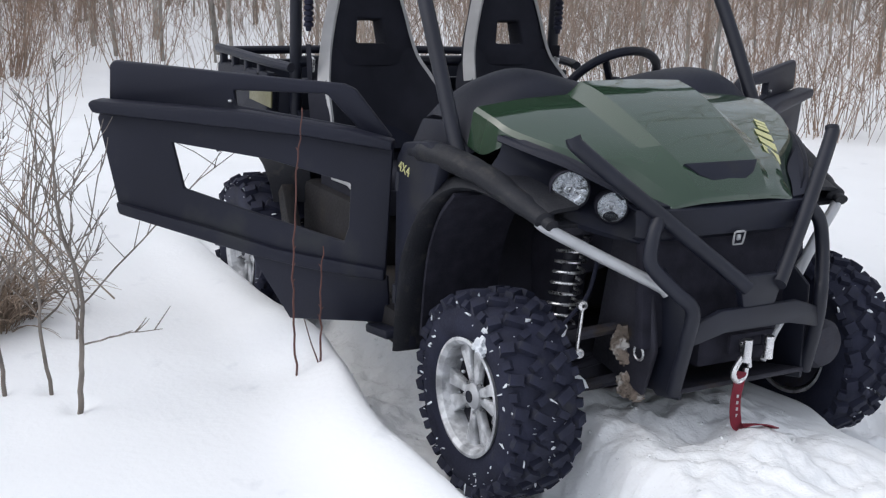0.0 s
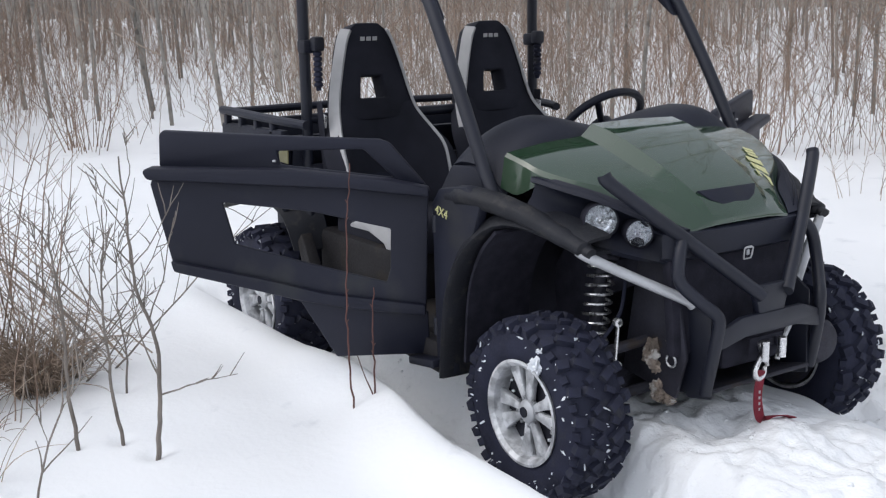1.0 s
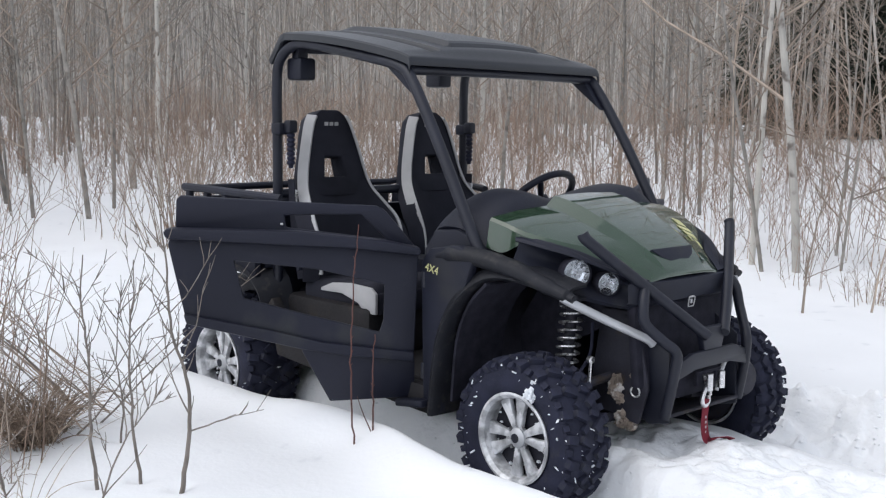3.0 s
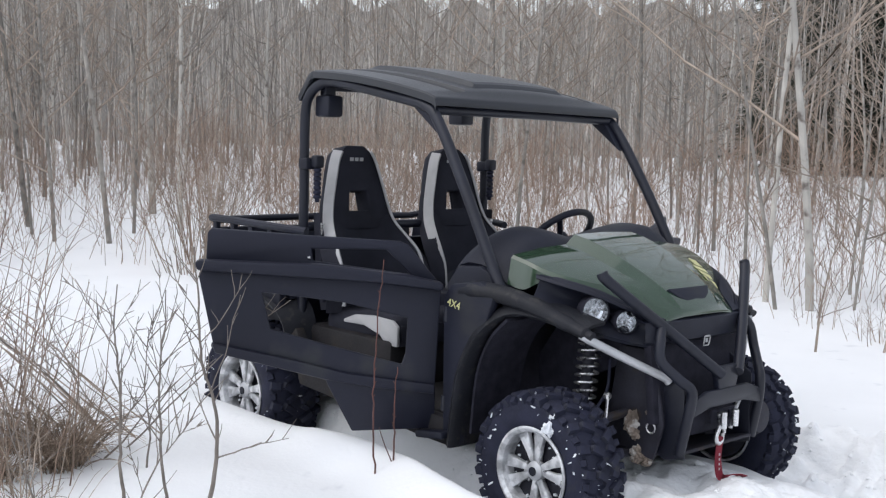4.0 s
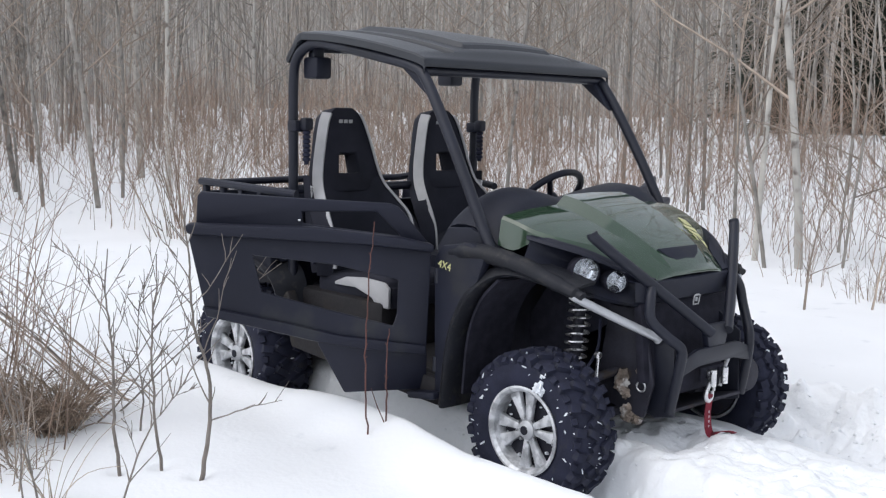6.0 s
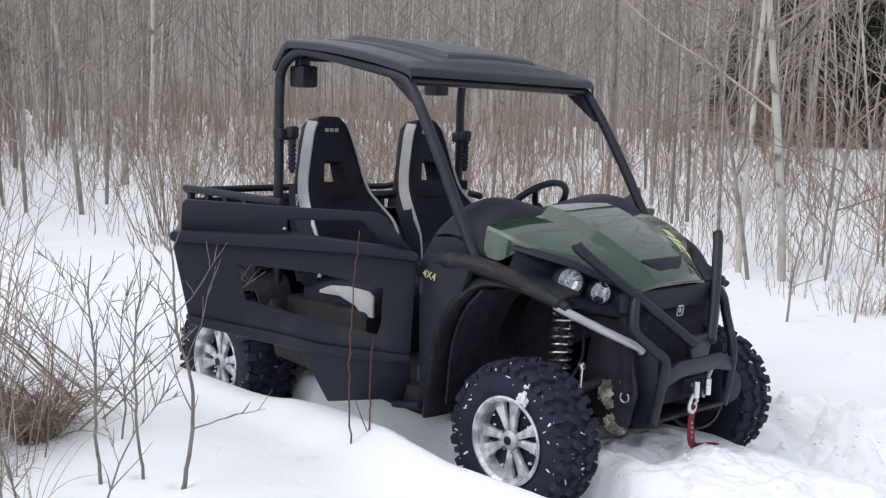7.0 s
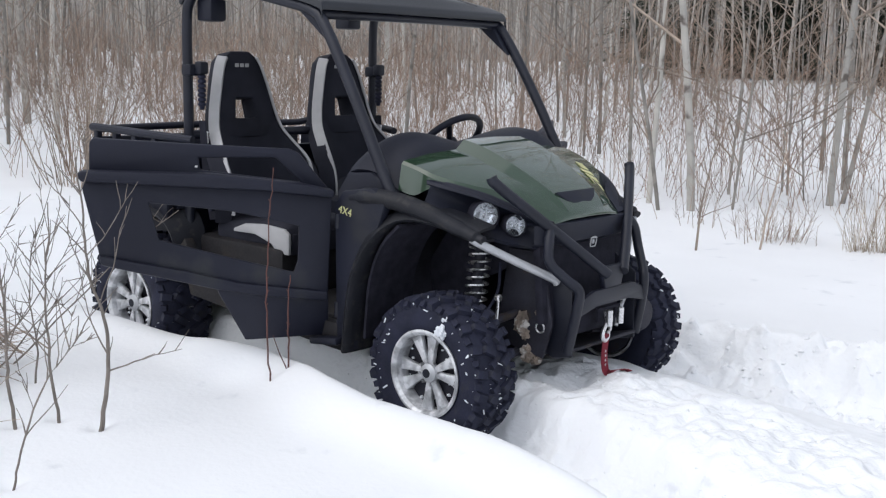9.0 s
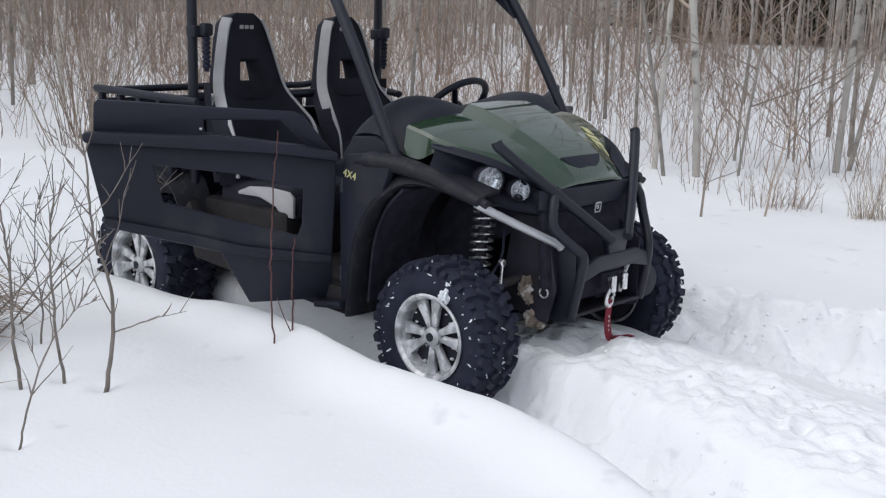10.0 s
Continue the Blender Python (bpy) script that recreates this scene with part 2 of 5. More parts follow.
def bumps(x, y, size):
    """Smooth random relief, 0 to 1, with features of the given size."""
    u, v = np.asarray(x) / size + 7.3, np.asarray(y) / size + 3.1
    i, j = np.floor(u).astype(int), np.floor(v).astype(int)
    fu, fv = u - i, v - j
    fu, fv = fu * fu * (3 - 2 * fu), fv * fv * (3 - 2 * fv)
    g = lambda a, b: LATTICE[a % 64, b % 64]
    return (g(i, j) * (1 - fu) + g(i + 1, j) * fu) * (1 - fv) + (g(i, j + 1) * (1 - fu) + g(i + 1, j + 1) * fu) * fv


def step(a, b, x):
    t = np.clip((x - a) / (b - a), 0, 1)
    return t * t * (3 - 2 * t)


def ruts(x, y):
    """How much of the near rut, far rut and middle ridge lies at a place, each 0 to 1, and the far rut's shift."""
    swing = -0.28 * np.clip(x - 1.5, 0, 6) ** 1.2
    along = step(-1.9, -1.2, x) * step(11, 6, x)
    open_ = step(-0.2, 0.95, x)
    wide = np.clip(x - 1.0, 0, 1.5)
    near = np.exp(-(np.abs(y + 0.57 + 0.09 * open_ - swing) / (0.15 + 0.09 * open_)) ** 6) * along
    other = np.exp(-(np.abs(y - 0.83 - 0.12 * wide - 0.4 * swing + 0.16 * (bumps(x, y, 0.3) - 0.5)) / (0.40 + 0.05 * wide)) ** 10) * along
    ridge = np.exp(-(np.abs(y + 0.08 - 0.7 * swing) / 0.36) ** 4) * along
    rim = np.exp(-((y - 1.18 - 0.22 * wide - 0.4 * swing) / 0.17) ** 2) * along
    return near, other, ridge, rim


def ground_z(x, y):
    """The height of the snow."""
    x, y = np.asarray(x, float), np.asarray(y, float)
    far = np.hypot(x - 1, y)
    z = 0.20 + 0.05 * (bumps(x, y, 1.7) - 0.5) + (0.22 * (bumps(x, y, 5.0) - 0.5) + 0.5 * (bumps(x, y, 23.0) - 0.5)) * step(3.5, 12, far)
    z = z - 0.06 * step(-1.15, -2.2, y) * step(9, 4, far) + 0.038 * np.clip(far - 9, 0, 34)
    # the bank pushed up beside the near track
    z = z + 0.10 * np.exp(-((y + 0.98 + 0.28 * np.clip(x - 1.5, 0, 6) ** 1.2) / 0.17) ** 2) * step(0.3, 0.9, x) * step(2.7, 1.8, x)
    z = z + (0.045 + 0.065 * step(-0.6, 0.05, x)) * np.exp(-((y + 0.86 + 0.03 * (bumps(x, y, 0.4) - 0.5)) / 0.14) ** 2) * step(1.0, 0.45, x) * step(-1.9, -1.3, x)
    # the ruts and the churned ridge between them
    near, other, ridge, rim = ruts(x, y)
    churn = np.clip(near + other + ridge, 0, 1)
    crumb = np.abs(bumps(x + 0.3 * y, y - 0.2 * x, 0.085) - 0.5) * 0.045 + np.abs(bumps(x - 0.4 * y, y + 0.3 * x, 0.042) - 0.5) * 0.035
    clods = (bumps(x, y, 0.13) - 0.5) * 0.036 + (bumps(x, y, 0.05) - 0.5) * 0.026 + (bumps(x + 0.7 * y, y - 0.4 * x, 0.31) - 0.5) * 0.05 + 0.02 - crumb
    z = z - 0.205 * near - 0.25 * other + 0.05 * ridge
    z = z + clods * (churn + 0.7 * other + 0.5 * near * step(1.1, 1.5, x)) + 0.004 * (bumps(x, y, 0.12) - 0.5)
    # hollows melted round the saplings
    for hx, hy in ((0.223, -1.616), (-0.05, -1.79), (0.03, -1.66), (0.44, -2.06), (-0.45, -1.50)):
        z = z - 0.022 * np.exp(-((x - hx) ** 2 + (y - hy) ** 2) / 0.0016)
    # crumbled wall on the far side
    return z + rim * (0.02 + 0.15 * np.maximum(0, bumps(x, y, 0.13) - 0.35) + 0.13 * np.maximum(0, bumps(x + 0.5 * y, y, 0.06) - 0.40) + 0.05 * (bumps(x - 0.6 * y, y, 0.035) - 0.5))


def lines(lo, hi, fine, reach, grow):
    mid = list(np.arange(lo, hi, fine))
    up, dn, s = [hi], [lo], fine
    while up[-1] < reach:
        s = min(s * grow, 40)
        up.append(up[-1] + s)
        dn.append(dn[-1] - s)
    return np.array(sorted(set(dn[1:] + mid + up)))


gx, gy = lines(-1.6, 3.4, 0.0135, 900, 1.09), lines(-2.1, 1.7, 0.0135, 900, 1.09)
GX, GY = np.meshgrid(gx, gy, indexing="ij")
GZ = ground_z(GX, GY)
nx, ny = GX.shape
idx = np.arange(nx * ny).reshape(nx, ny)
quads = np.stack([idx[:-1, :-1], idx[1:, :-1], idx[1:, 1:], idx[:-1, 1:]], -1).reshape(-1, 4)
gm = bpy.data.meshes.new("ground")
gm.from_pydata(np.stack([GX, GY, GZ], -1).reshape(-1, 3).tolist(), [], quads.tolist())
gm.shade_smooth()
ground = part_mesh("ground", gm, M_SNOW, smooth=False)
gm.shade_smooth()
# broken snow has a coarser grain
gm.materials.append(M_CHURN)
CX, CY = 0.5 * (GX[:-1, :-1] + GX[1:, 1:]), 0.5 * (GY[:-1, :-1] + GY[1:, 1:])
broken = sum(ruts(CX, CY)) + 0.6 * (bumps(CX, CY, 0.06) - 0.5) + 0.5 * (bumps(CX, CY, 0.19) - 0.5) > 0.5
gm.polygons.foreach_set("material_index", broken.astype(np.int32).reshape(-1))
tagged(ground, "deep white snow cover with two churned wheel ruts", "snow", kind="structure")


def gz(x, y):
    return float(ground_z(x, y))


from mathutils.bvhtree import BVHTree


# ---- the utility vehicle: x ahead, y to its left, z up ----
car = new("utility_vehicle")
tagged(car, "green and black two-seat utility vehicle parked in snow, doors open", "utility vehicle")


def both(fn):
    """Calls fn for the right side (-1) and the left side (+1)."""
    for side in (-1, 1):
        fn(side)


# chassis, floor and engine cover
part("chassis", merge(box((2.0, 0.62, 0.10), (-0.05, 0, 0.36), bevel=0.02), box((0.75, 0.9, 0.30), (-0.95, 0, 0.52), bevel=0.03)), M_DARK, car)
part("floor_pan", box((1.02, 1.24, 0.05), (0.06, 0, 0.43), bevel=0.012), M_MUD, car, "muddy black floor pan")
part("seat_base", box((0.62, 1.16, 0.24), (-0.30, 0, 0.55), bevel=0.03), M_MUD, car, "black plastic seat base streaked with mud")
part("engine_cover", shell([[(-0.70, y, 0.50), (-0.68, y, 0.86), (-0.60, y, 0.94), (-0.46, y, 0.80)] for y in (-0.6, -0.3, 0.3, 0.6)], 0.02), M_BLACK, car)
part("console", box((0.55, 0.14, 0.22), (-0.25, 0, 0.72), bevel=0.03), M_BLACK, car)
part("firewall", box((0.05, 1.16, 0.62), (0.56, 0, 0.72), (0, -8, 0), bevel=0.015), M_DARK, car)


def rocker(s):
    part("rocker_panel", plate([(0.50, 0.44), (0.52, 0.33), (0.30, 0.34), (-0.52, 0.40), (-0.60, 0.62), (-0.56, 0.66), (-0.44, 0.47)], thick=0.05, m=pose(0, -0.025 + s * 0.66, 0)), M_MUD, car, "mud-splashed black rocker panel")
    part("step_plate", box((0.16, 0.07, 0.03), (0.44, s * 0.70, 0.37), (0, -8, 0), bevel=0.008), M_BLACK, car)


both(rocker)

# hood with a raised centre and a scoop: x, crest height, then the half width and height of plateau edge, slope foot, shoulder, flank
HOOD = [
    (0.700, 1.186, 0.190, 1.181, 0.238, 1.142, 0.400, 1.132, 0.548, 1.112, 0.560, 1.100, 0.576, 1.000),
    (0.780, 1.168, 0.184, 1.163, 0.238, 1.124, 0.395, 1.112, 0.536, 1.090, 0.548, 1.078, 0.566, 0.985),
    (0.860, 1.140, 0.177, 1.135, 0.236, 1.098, 0.385, 1.086, 0.515, 1.064, 0.527, 1.050, 0.522, 1.020),
    (0.980, 1.086, 0.164, 1.081, 0.225, 1.053, 0.330, 1.044, 0.430, 1.030, 0.455, 1.014, 0.455, 0.990),
    (1.080, 1.031, 0.150, 1.027, 0.200, 1.011, 0.245, 1.005, 0.285, 0.992, 0.325, 0.962, 0.328, 0.940),
    (1.150, 0.984, 0.136, 0.980, 0.165, 0.966, 0.200, 0.960, 0.235, 0.950, 0.272, 0.922, 0.275, 0.905),
    (1.202, 0.926, 0.122, 0.923, 0.140, 0.918, 0.165, 0.916, 0.190, 0.911, 0.225, 0.900, 0.230, 0.885),
    (1.212, 0.902, 0.122, 0.900, 0.140, 0.898, 0.165, 0.896, 0.190, 0.893, 0.222, 0.888, 0.226, 0.876),
]


def hood_row(r):
    x, zc, *yz = r
    bow = 0.04 * float(step(0.72, 1.15, x))
    half = [(x - bow * (yz[i] / 0.5) ** 2, yz[i], yz[i + 1]) for i in range(0, len(yz), 2)]
    return [(p[0], -p[1], p[2]) for p in half[::-1]] + [(x, 0, zc)] + half


hood = part("hood", shell([hood_row(r) for r in HOOD], 0.012, sub=4, across=1), M_GREEN, car, "glossy dark green hood reflecting trees")
hood.data.set_sharp_from_angle(angle=radians(11))
part("scoop", plate([(-0.135, 0.004), (0.135, 0.004), (0.10, -0.036), (0.06, -0.056), (-0.06, -0.056), (-0.10, -0.036)], thick=0.03, bevel=0.004, m=pose(1.140, 0, 0.998, 0, 0, 90) @ pose(0, 0, 0, -42, 0, 0)), M_BLACK, hood, "black hood scoop")
# model name on the hood's flank as slanted bars that follow its skin
skin = bmesh.new()
skin.from_mesh(hood.data)
SKIN = BVHTree.FromBMesh(skin)
skin.free()
base, along, across = Vector((1.100, 0.268)), Vector((-0.175, 0.095)), Vector((-0.45, -0.89)).normalized()
for at, w, h in ((0.0, 0.20, 0.052), (0.24, 0.20, 0.052), (0.48, 0.20, 0.052), (0.74, 0.10, 0.034), (0.86, 0.10, 0.034), (0.98, 0.10, 0.034)):
    bm = bmesh.new()
    vs = []
    for u, v in ((at, 0), (at + w * 0.8, 0), (at + w, 1), (at + 0.2 * w, 1)):
        q = base + along * u + across * (v * h)
        hit = SKIN.ray_cast(Vector((q.x, q.y, 2.0)), Vector((0, 0, -1)))[0]
        vs.append(bm.verts.new((q.x, q.y, (hit.z if hit else 0.95) + 0.003)))
    f = bm.faces.new(vs)
    r = bmesh.ops.extrude_face_region(bm, geom=[f])
    bmesh.ops.translate(bm, vec=(0, 0, 0.002), verts=[v for v in r["geom"] if isinstance(v, bmesh.types.BMVert)])
    bmesh.ops.recalc_face_normals(bm, faces=bm.faces)
    part("decal_bar", bm, M_YELLOW, hood, smooth=False)

# nose: band under the hood, grille, emblem
NOSE = []
for y, back in ((-0.318, 0.050), (-0.305, 0.026), (-0.28, 0.012), (-0.15, 0.0), (0.0, 0.0), (0.15, 0.0), (0.28, 0.012), (0.305, 0.026), (0.318, 0.050)):
    NOSE.append([(1.185 - back, y, 0.897), (1.222 - back, y, 0.888), (1.226 - back, y, 0.815), (1.190 - back, y, 0.795)])
part("nose_band", shell(NOSE, 0.012, sub=1), M_BLACK, car)
grille = part("grille", box((0.04, 0.60, 0.34), (1.185, 0, 0.67), (0, -6, 0), bevel=0.012), M_GRILLE, car, "dark recessed front grille")
em = part("emblem", plate([(-0.03, -0.035), (0.03, -0.035), (0.036, -0.015), (0.036, 0.03), (0.02, 0.038), (-0.02, 0.038), (-0.036, 0.03), (-0.036, -0.015)], holes=[[(-0.024, -0.028), (0.024, -0.028), (0.029, 0.026), (-0.029, 0.026)]], thick=0.006, bevel=0.0015, m=pose(1.236, 0, 0.80, 0, 0, 90) @ pose(0, 0, 0, 8, 0, 0) @ Matrix.Scale(0.6, 4)), M_GREY, grille, "small silver shield emblem")
part("emblem_mark", box((0.006, 0.014, 0.018), (1.233, 0, 0.802), (0, 0, 0), bevel=0.004), M_SILVER, em)


M_CHROME = mat("lamp_chrome", (0.82, 0.83, 0.84), 0.16, metal=0.92, var=0.12, scale=60, bump=0.5, fine=70, dist=0.003)


# headlamp cheeks, lamps, fender flares, guard tubes
def cheek(s):
    ck = part("headlamp_panel", shell([
        [(0.835, s * 0.540, 1.048), (0.835, s * 0.548, 1.00), (0.84, s * 0.585, 0.955)],
        [(0.925, s * 0.497, 1.024), (0.915, s * 0.445, 0.955), (0.93, s * 0.545, 0.900)],
        [(1.015, s * 0.436, 0.996), (0.978, s * 0.385, 0.925), (1.025, s * 0.488, 0.862)],
        [(1.095, s * 0.378, 0.958), (1.055, s * 0.320, 0.888), (1.105, s * 0.410, 0.830)],
        [(1.180, s * 0.292, 0.908), (1.165, s * 0.275, 0.862), (1.185, s * 0.292, 0.795)]], 0.016, sub=4), M_BLACK, car)
    part("brow", shell([[(0.822, s * 0.546, 1.048), (0.925, s * 0.492, 1.026), (1.000, s * 0.430, 1.008), (1.070, s * 0.326, 0.960), (1.145, s * 0.273, 0.922), (1.200, s * 0.226, 0.898)],
                        [(0.827, s * 0.552, 1.044), (0.933, s * 0.505, 1.021), (1.022, s * 0.442, 0.994), (1.098, s * 0.378, 0.956), (1.160, s * 0.318, 0.926), (1.200, s * 0.285, 0.902)],
                        [(0.832, s * 0.557, 1.034), (0.938, s * 0.510, 1.009), (1.028, s * 0.447, 0.981), (1.105, s * 0.384, 0.944), (1.165, s * 0.324, 0.914), (1.200, s * 0.288, 0.892)]], 0.008, sub=4), M_BLACK, ck)
    for (x, y, z, r) in ((1.022, 0.432, 0.922, 0.051), (1.100, 0.345, 0.884, 0.041)):
        aim = Matrix.Translation((x, s * y, z)) @ Vector((0.86, s * 0.50, 0.04)).to_track_quat("-Y", "Z").to_matrix().to_4x4()
        lamp = part("headlight", lathe([(r * 1.10, -0.012), (r * 1.03, -0.016), (r * 1.0, 0.0), (r * 0.6, 0.045), (r * 1.10, 0.045)], 28, aim), M_GRILLE, ck)
        part("reflector", lathe([(r * 1.0, -0.006), (r * 0.92, 0.010), (r * 0.70, 0.024), (r * 0.42, 0.032), (r * 0.16, 0.034), (r * 0.16, 0.038), (r * 1.0, 0.012)], 11, aim), M_CHROME, lamp, "silver faceted reflector", smooth=False)
        part("bulb", lathe([(r * 0.10, -0.004), (r * 0.22, 0.004), (r * 0.24, 0.03), (0.001, 0.03), (0.001, -0.006)], 14, aim), M_STEEL, lamp)
        part("bulb_shield", plate([(-r * 0.30, -r * 0.05), (r * 0.30, -r * 0.05), (r * 0.22, r * 0.16), (-r * 0.22, r * 0.16)], thick=0.02, bevel=0.002, m=aim @ pose(0, 0.004, 0)), M_CHROME, lamp)
        lens = part("lens", lathe([(0.001, -0.022), (r * 0.5, -0.019), (r * 0.98, -0.008), (r * 0.98, -0.005), (r * 0.5, -0.016), (0.001, -0.019)], 28, aim, closed=False), M_LENS, lamp)
        lens.visible_shadow = False
    arch = [(0.560, 0.34), (0.575, 0.50), (0.605, 0.655), (0.675, 0.80), (0.775, 0.885), (0.90, 0.885), (1.075, 0.832)]
    rows = []
    for i, (x, z) in enumerate(arch):
        k = i / 6
        yo = 0.715 - 0.160 * max(0, k - 0.40) ** 1.1 / 0.60 ** 1.1
        nxv = Vector((x - 0.98, 0, z - 0.34)).normalized()
        rows.append([Vector((x, s * (yo - 0.16), z)) - nxv * 0.005, Vector((x, s * yo, z)), Vector((x, s * (yo - 0.003), z)) + nxv * 0.032, Vector((x, s * (yo - 0.03), z)) + nxv * 0.052, Vector((x, s * (yo - 0.11), z)) + nxv * 0.060])
    part("fender_flare", shell(rows, 0.012, sub=3), M_FLARE, car, "dusty black plastic fender flare")
    part("flare_arm", tube([(0.54, s * 0.650, 0.962), (0.64, s * 0.652, 0.972), (0.76, s * 0.634, 0.962), (0.87, s * 0.598, 0.934), (0.97, s * 0.568, 0.893), (1.05, s * 0.548, 0.864), (1.105, s * 0.540, 0.846)], 0.04, 16, 5, radii=[0.040, 0.048, 0.048, 0.045, 0.040, 0.034, 0.022], flat=0.72), M_FLARE, car, "dusty black plastic fender flare")
    part("cowl_side", plate([(0.47, 0.36), (0.565, 0.34), (0.575, 0.52), (0.61, 0.68), (0.69, 0.83), (0.74, 0.97), (0.66, 1.01), (0.50, 0.985), (0.455, 0.93)], thick=0.045, bevel=0.012, m=pose(0, -0.022 + s * 0.665, 0)), M_BLACK, car)
    part("inner_liner", plate([(0.58, 0.38), (0.60, 0.68), (0.72, 0.85), (0.92, 0.91), (1.06, 0.86), (1.02, 0.70), (0.86, 0.62), (0.84, 0.38)], thick=0.03, m=pose(0, -0.015 + s * 0.25, 0)), M_GRILLE, car)
    part("liner_panel", shell([[(0.60, s * y, 0.40), (0.625, s * y, 0.64), (0.69, s * y, 0.79), (0.78, s * y, 0.88)] for y in (0.40, 0.52, 0.66)], 0.012), M_GRILLE, car)
    part("guard_tube", tube([(1.06, s * 0.556, 0.850), (1.09, s * 0.53, 0.828), (1.155, s * 0.395, 0.755), (1.225, s * 0.262, 0.685), (1.235, s * 0.24, 0.665)], 0.0165, 12), M_SILVER, car, "silver painted guard tube")


both(cheek)

# brush guard of bent tubes
bumper = part("bumper", plate([(-0.085, 0.06), (0.085, 0.06), (0.05, -0.055), (-0.05, -0.055)], thick=0.03, bevel=0.008, m=pose(1.34, 0, 0.66, 0, 0, 90)), M_TUBE, car, "black tubular brush guard")
part("cross_plate", plate([(-0.245, 0.0), (-0.14, 0.035), (0.14, 0.035), (0.245, 0.0), (0.235, -0.055), (0.12, -0.030), (-0.12, -0.030), (-0.235, -0.055)], thick=0.02, bevel=0.006, m=pose(1.345, 0, 0.60, 0, 0, 90)), M_TUBE, bumper)


def guard(s):
    part("guard_bar", tube([(1.085, s * 0.478, 1.075), (1.105, s * 0.455, 1.04), (1.235, s * 0.245, 0.855), (1.345, s * 0.055, 0.69)], 0.0215, 14, 5), M_TUBE, bumper)
    part("guard_loop", tube([(1.215, s * 0.270, 0.880), (1.235, s * 0.305, 0.83), (1.25, s * 0.315, 0.755), (1.30, s * 0.27, 0.69), (1.335, s * 0.235, 0.645), (1.33, s * 0.24, 0.56), (1.30, s * 0.245, 0.40)], 0.020, 14, 6), M_TUBE, bumper)
    part("mount_plate", plate([(1.12, 0.78), (1.30, 0.66), (1.31, 0.38), (1.22, 0.36), (1.10, 0.42)], thick=0.012, m=pose(0, -0.006 + s * 0.225, 0)), M_TUBE, bumper)
    part("side_skin", plate([(0.96, 0.40), (1.20, 0.36), (1.24, 0.50), (1.18, 0.78), (1.02, 0.78)], thick=0.015, m=pose(0, s * 0.27, 0)), M_DARK, car)


both(guard)
part("skid_plate", box((0.40, 0.46, 0.015), (1.12, 0, 0.36), (0, -14, 0), bevel=0.006), M_DARK, car)
tow = part("tow_ring", tube([(1.20 + 0.02 * math.cos(a), -0.292, 0.49 + 0.02 * math.sin(a)) for a in (k * math.tau / 12 for k in range(13))], 0.0035, 8, 0, closed=True), M_STEEL, car, "bright steel pull ring")
part("bumper_light", lathe([(0.075, -0.03), (0.06, -0.05), (0.001, -0.055), (0.001, 0.03), (0.075, 0.03)], 28, pose(1.24, 0.34, 0.455) @ pose(0, 0, 0, 0, 0, 90)), M_DARK, car, "round black driving lamp")

# winch with hook and red strap
def moved(bm):
    bmesh.ops.translate(bm, vec=(-0.022, -0.036, 0.0), verts=bm.verts)
    return bm


winch = part("winch", box((0.12, 0.30, 0.11), (1.22, 0, 0.50), bevel=0.025), M_GRILLE, car, "black winch with steel hook and red strap")
part("fairlead", plate([(-0.10, -0.035), (0.10, -0.035), (0.10, 0.035), (-0.10, 0.035)], holes=[[(-0.055, -0.018), (0.055, -0.018), (0.055, 0.018), (-0.055, 0.018)]], thick=0.015, bevel=0.003, m=pose(1.325, 0, 0.525, 0, 0, 90) @ Matrix.Scale(0.8, 4)), M_GRILLE, winch)
part("winch_bar", tube([(1.325, 0.125, 0.595), (1.325, 0.085, 0.54), (1.33, 0.045, 0.465)], 0.0085, 8, 2), M_SILVER, winch)
for y in (-0.045, 0.035):
    part("roller", lathe([(0.014, -0.032), (0.014, 0.032)], 12, pose(1.355, y, 0.515) @ pose(0, 0, 0, 90, 0, 0), closed=False), M_STEEL, winch)
part("hook", moved(tube([(1.362, -0.012, 0.535), (1.368, -0.012, 0.50), (1.372, -0.035, 0.475), (1.372, -0.045, 0.45), (1.370, -0.025, 0.425), (1.368, 0.0, 0.435), (1.366, 0.006, 0.46)], 0.0085, 10)), M_STEEL, winch)
part("thimble", moved(tube([(1.362, -0.018, 0.54), (1.366, 0.008, 0.50), (1.366, 0.018, 0.46)], 0.007, 8)), M_STEEL, winch)


def ribbon(pts, across, w, th=0.003):
    """A flat strap along the points; across: its width's direction at each of them."""
    path, wid = curve_pts(pts, 6), curve_pts(across, 6)
    bm = bmesh.new()
    rows = []
    for i, (p, a) in enumerate(zip(path, wid)):
        d = (path[min(i + 1, len(path) - 1)] - path[max(i - 1, 0)]).normalized()
        a = (a - d * a.dot(d)).normalized()
        n = d.cross(a) * th / 2
        rows.append([bm.verts.new(q) for q in (p - a * w / 2 - n, p + a * w / 2 - n, p + a * w / 2 + n, p - a * w / 2 + n)])
    for a, b in zip(rows, rows[1:]):
        for k in range(4):
            bm.faces.new((a[k], a[(k + 1) % 4], b[(k + 1) % 4], b[k]))
    bm.faces.new(rows[0][::-1])
    bm.faces.new(rows[-1])
    bmesh.ops.recalc_face_normals(bm, faces=bm.faces)
    return bm


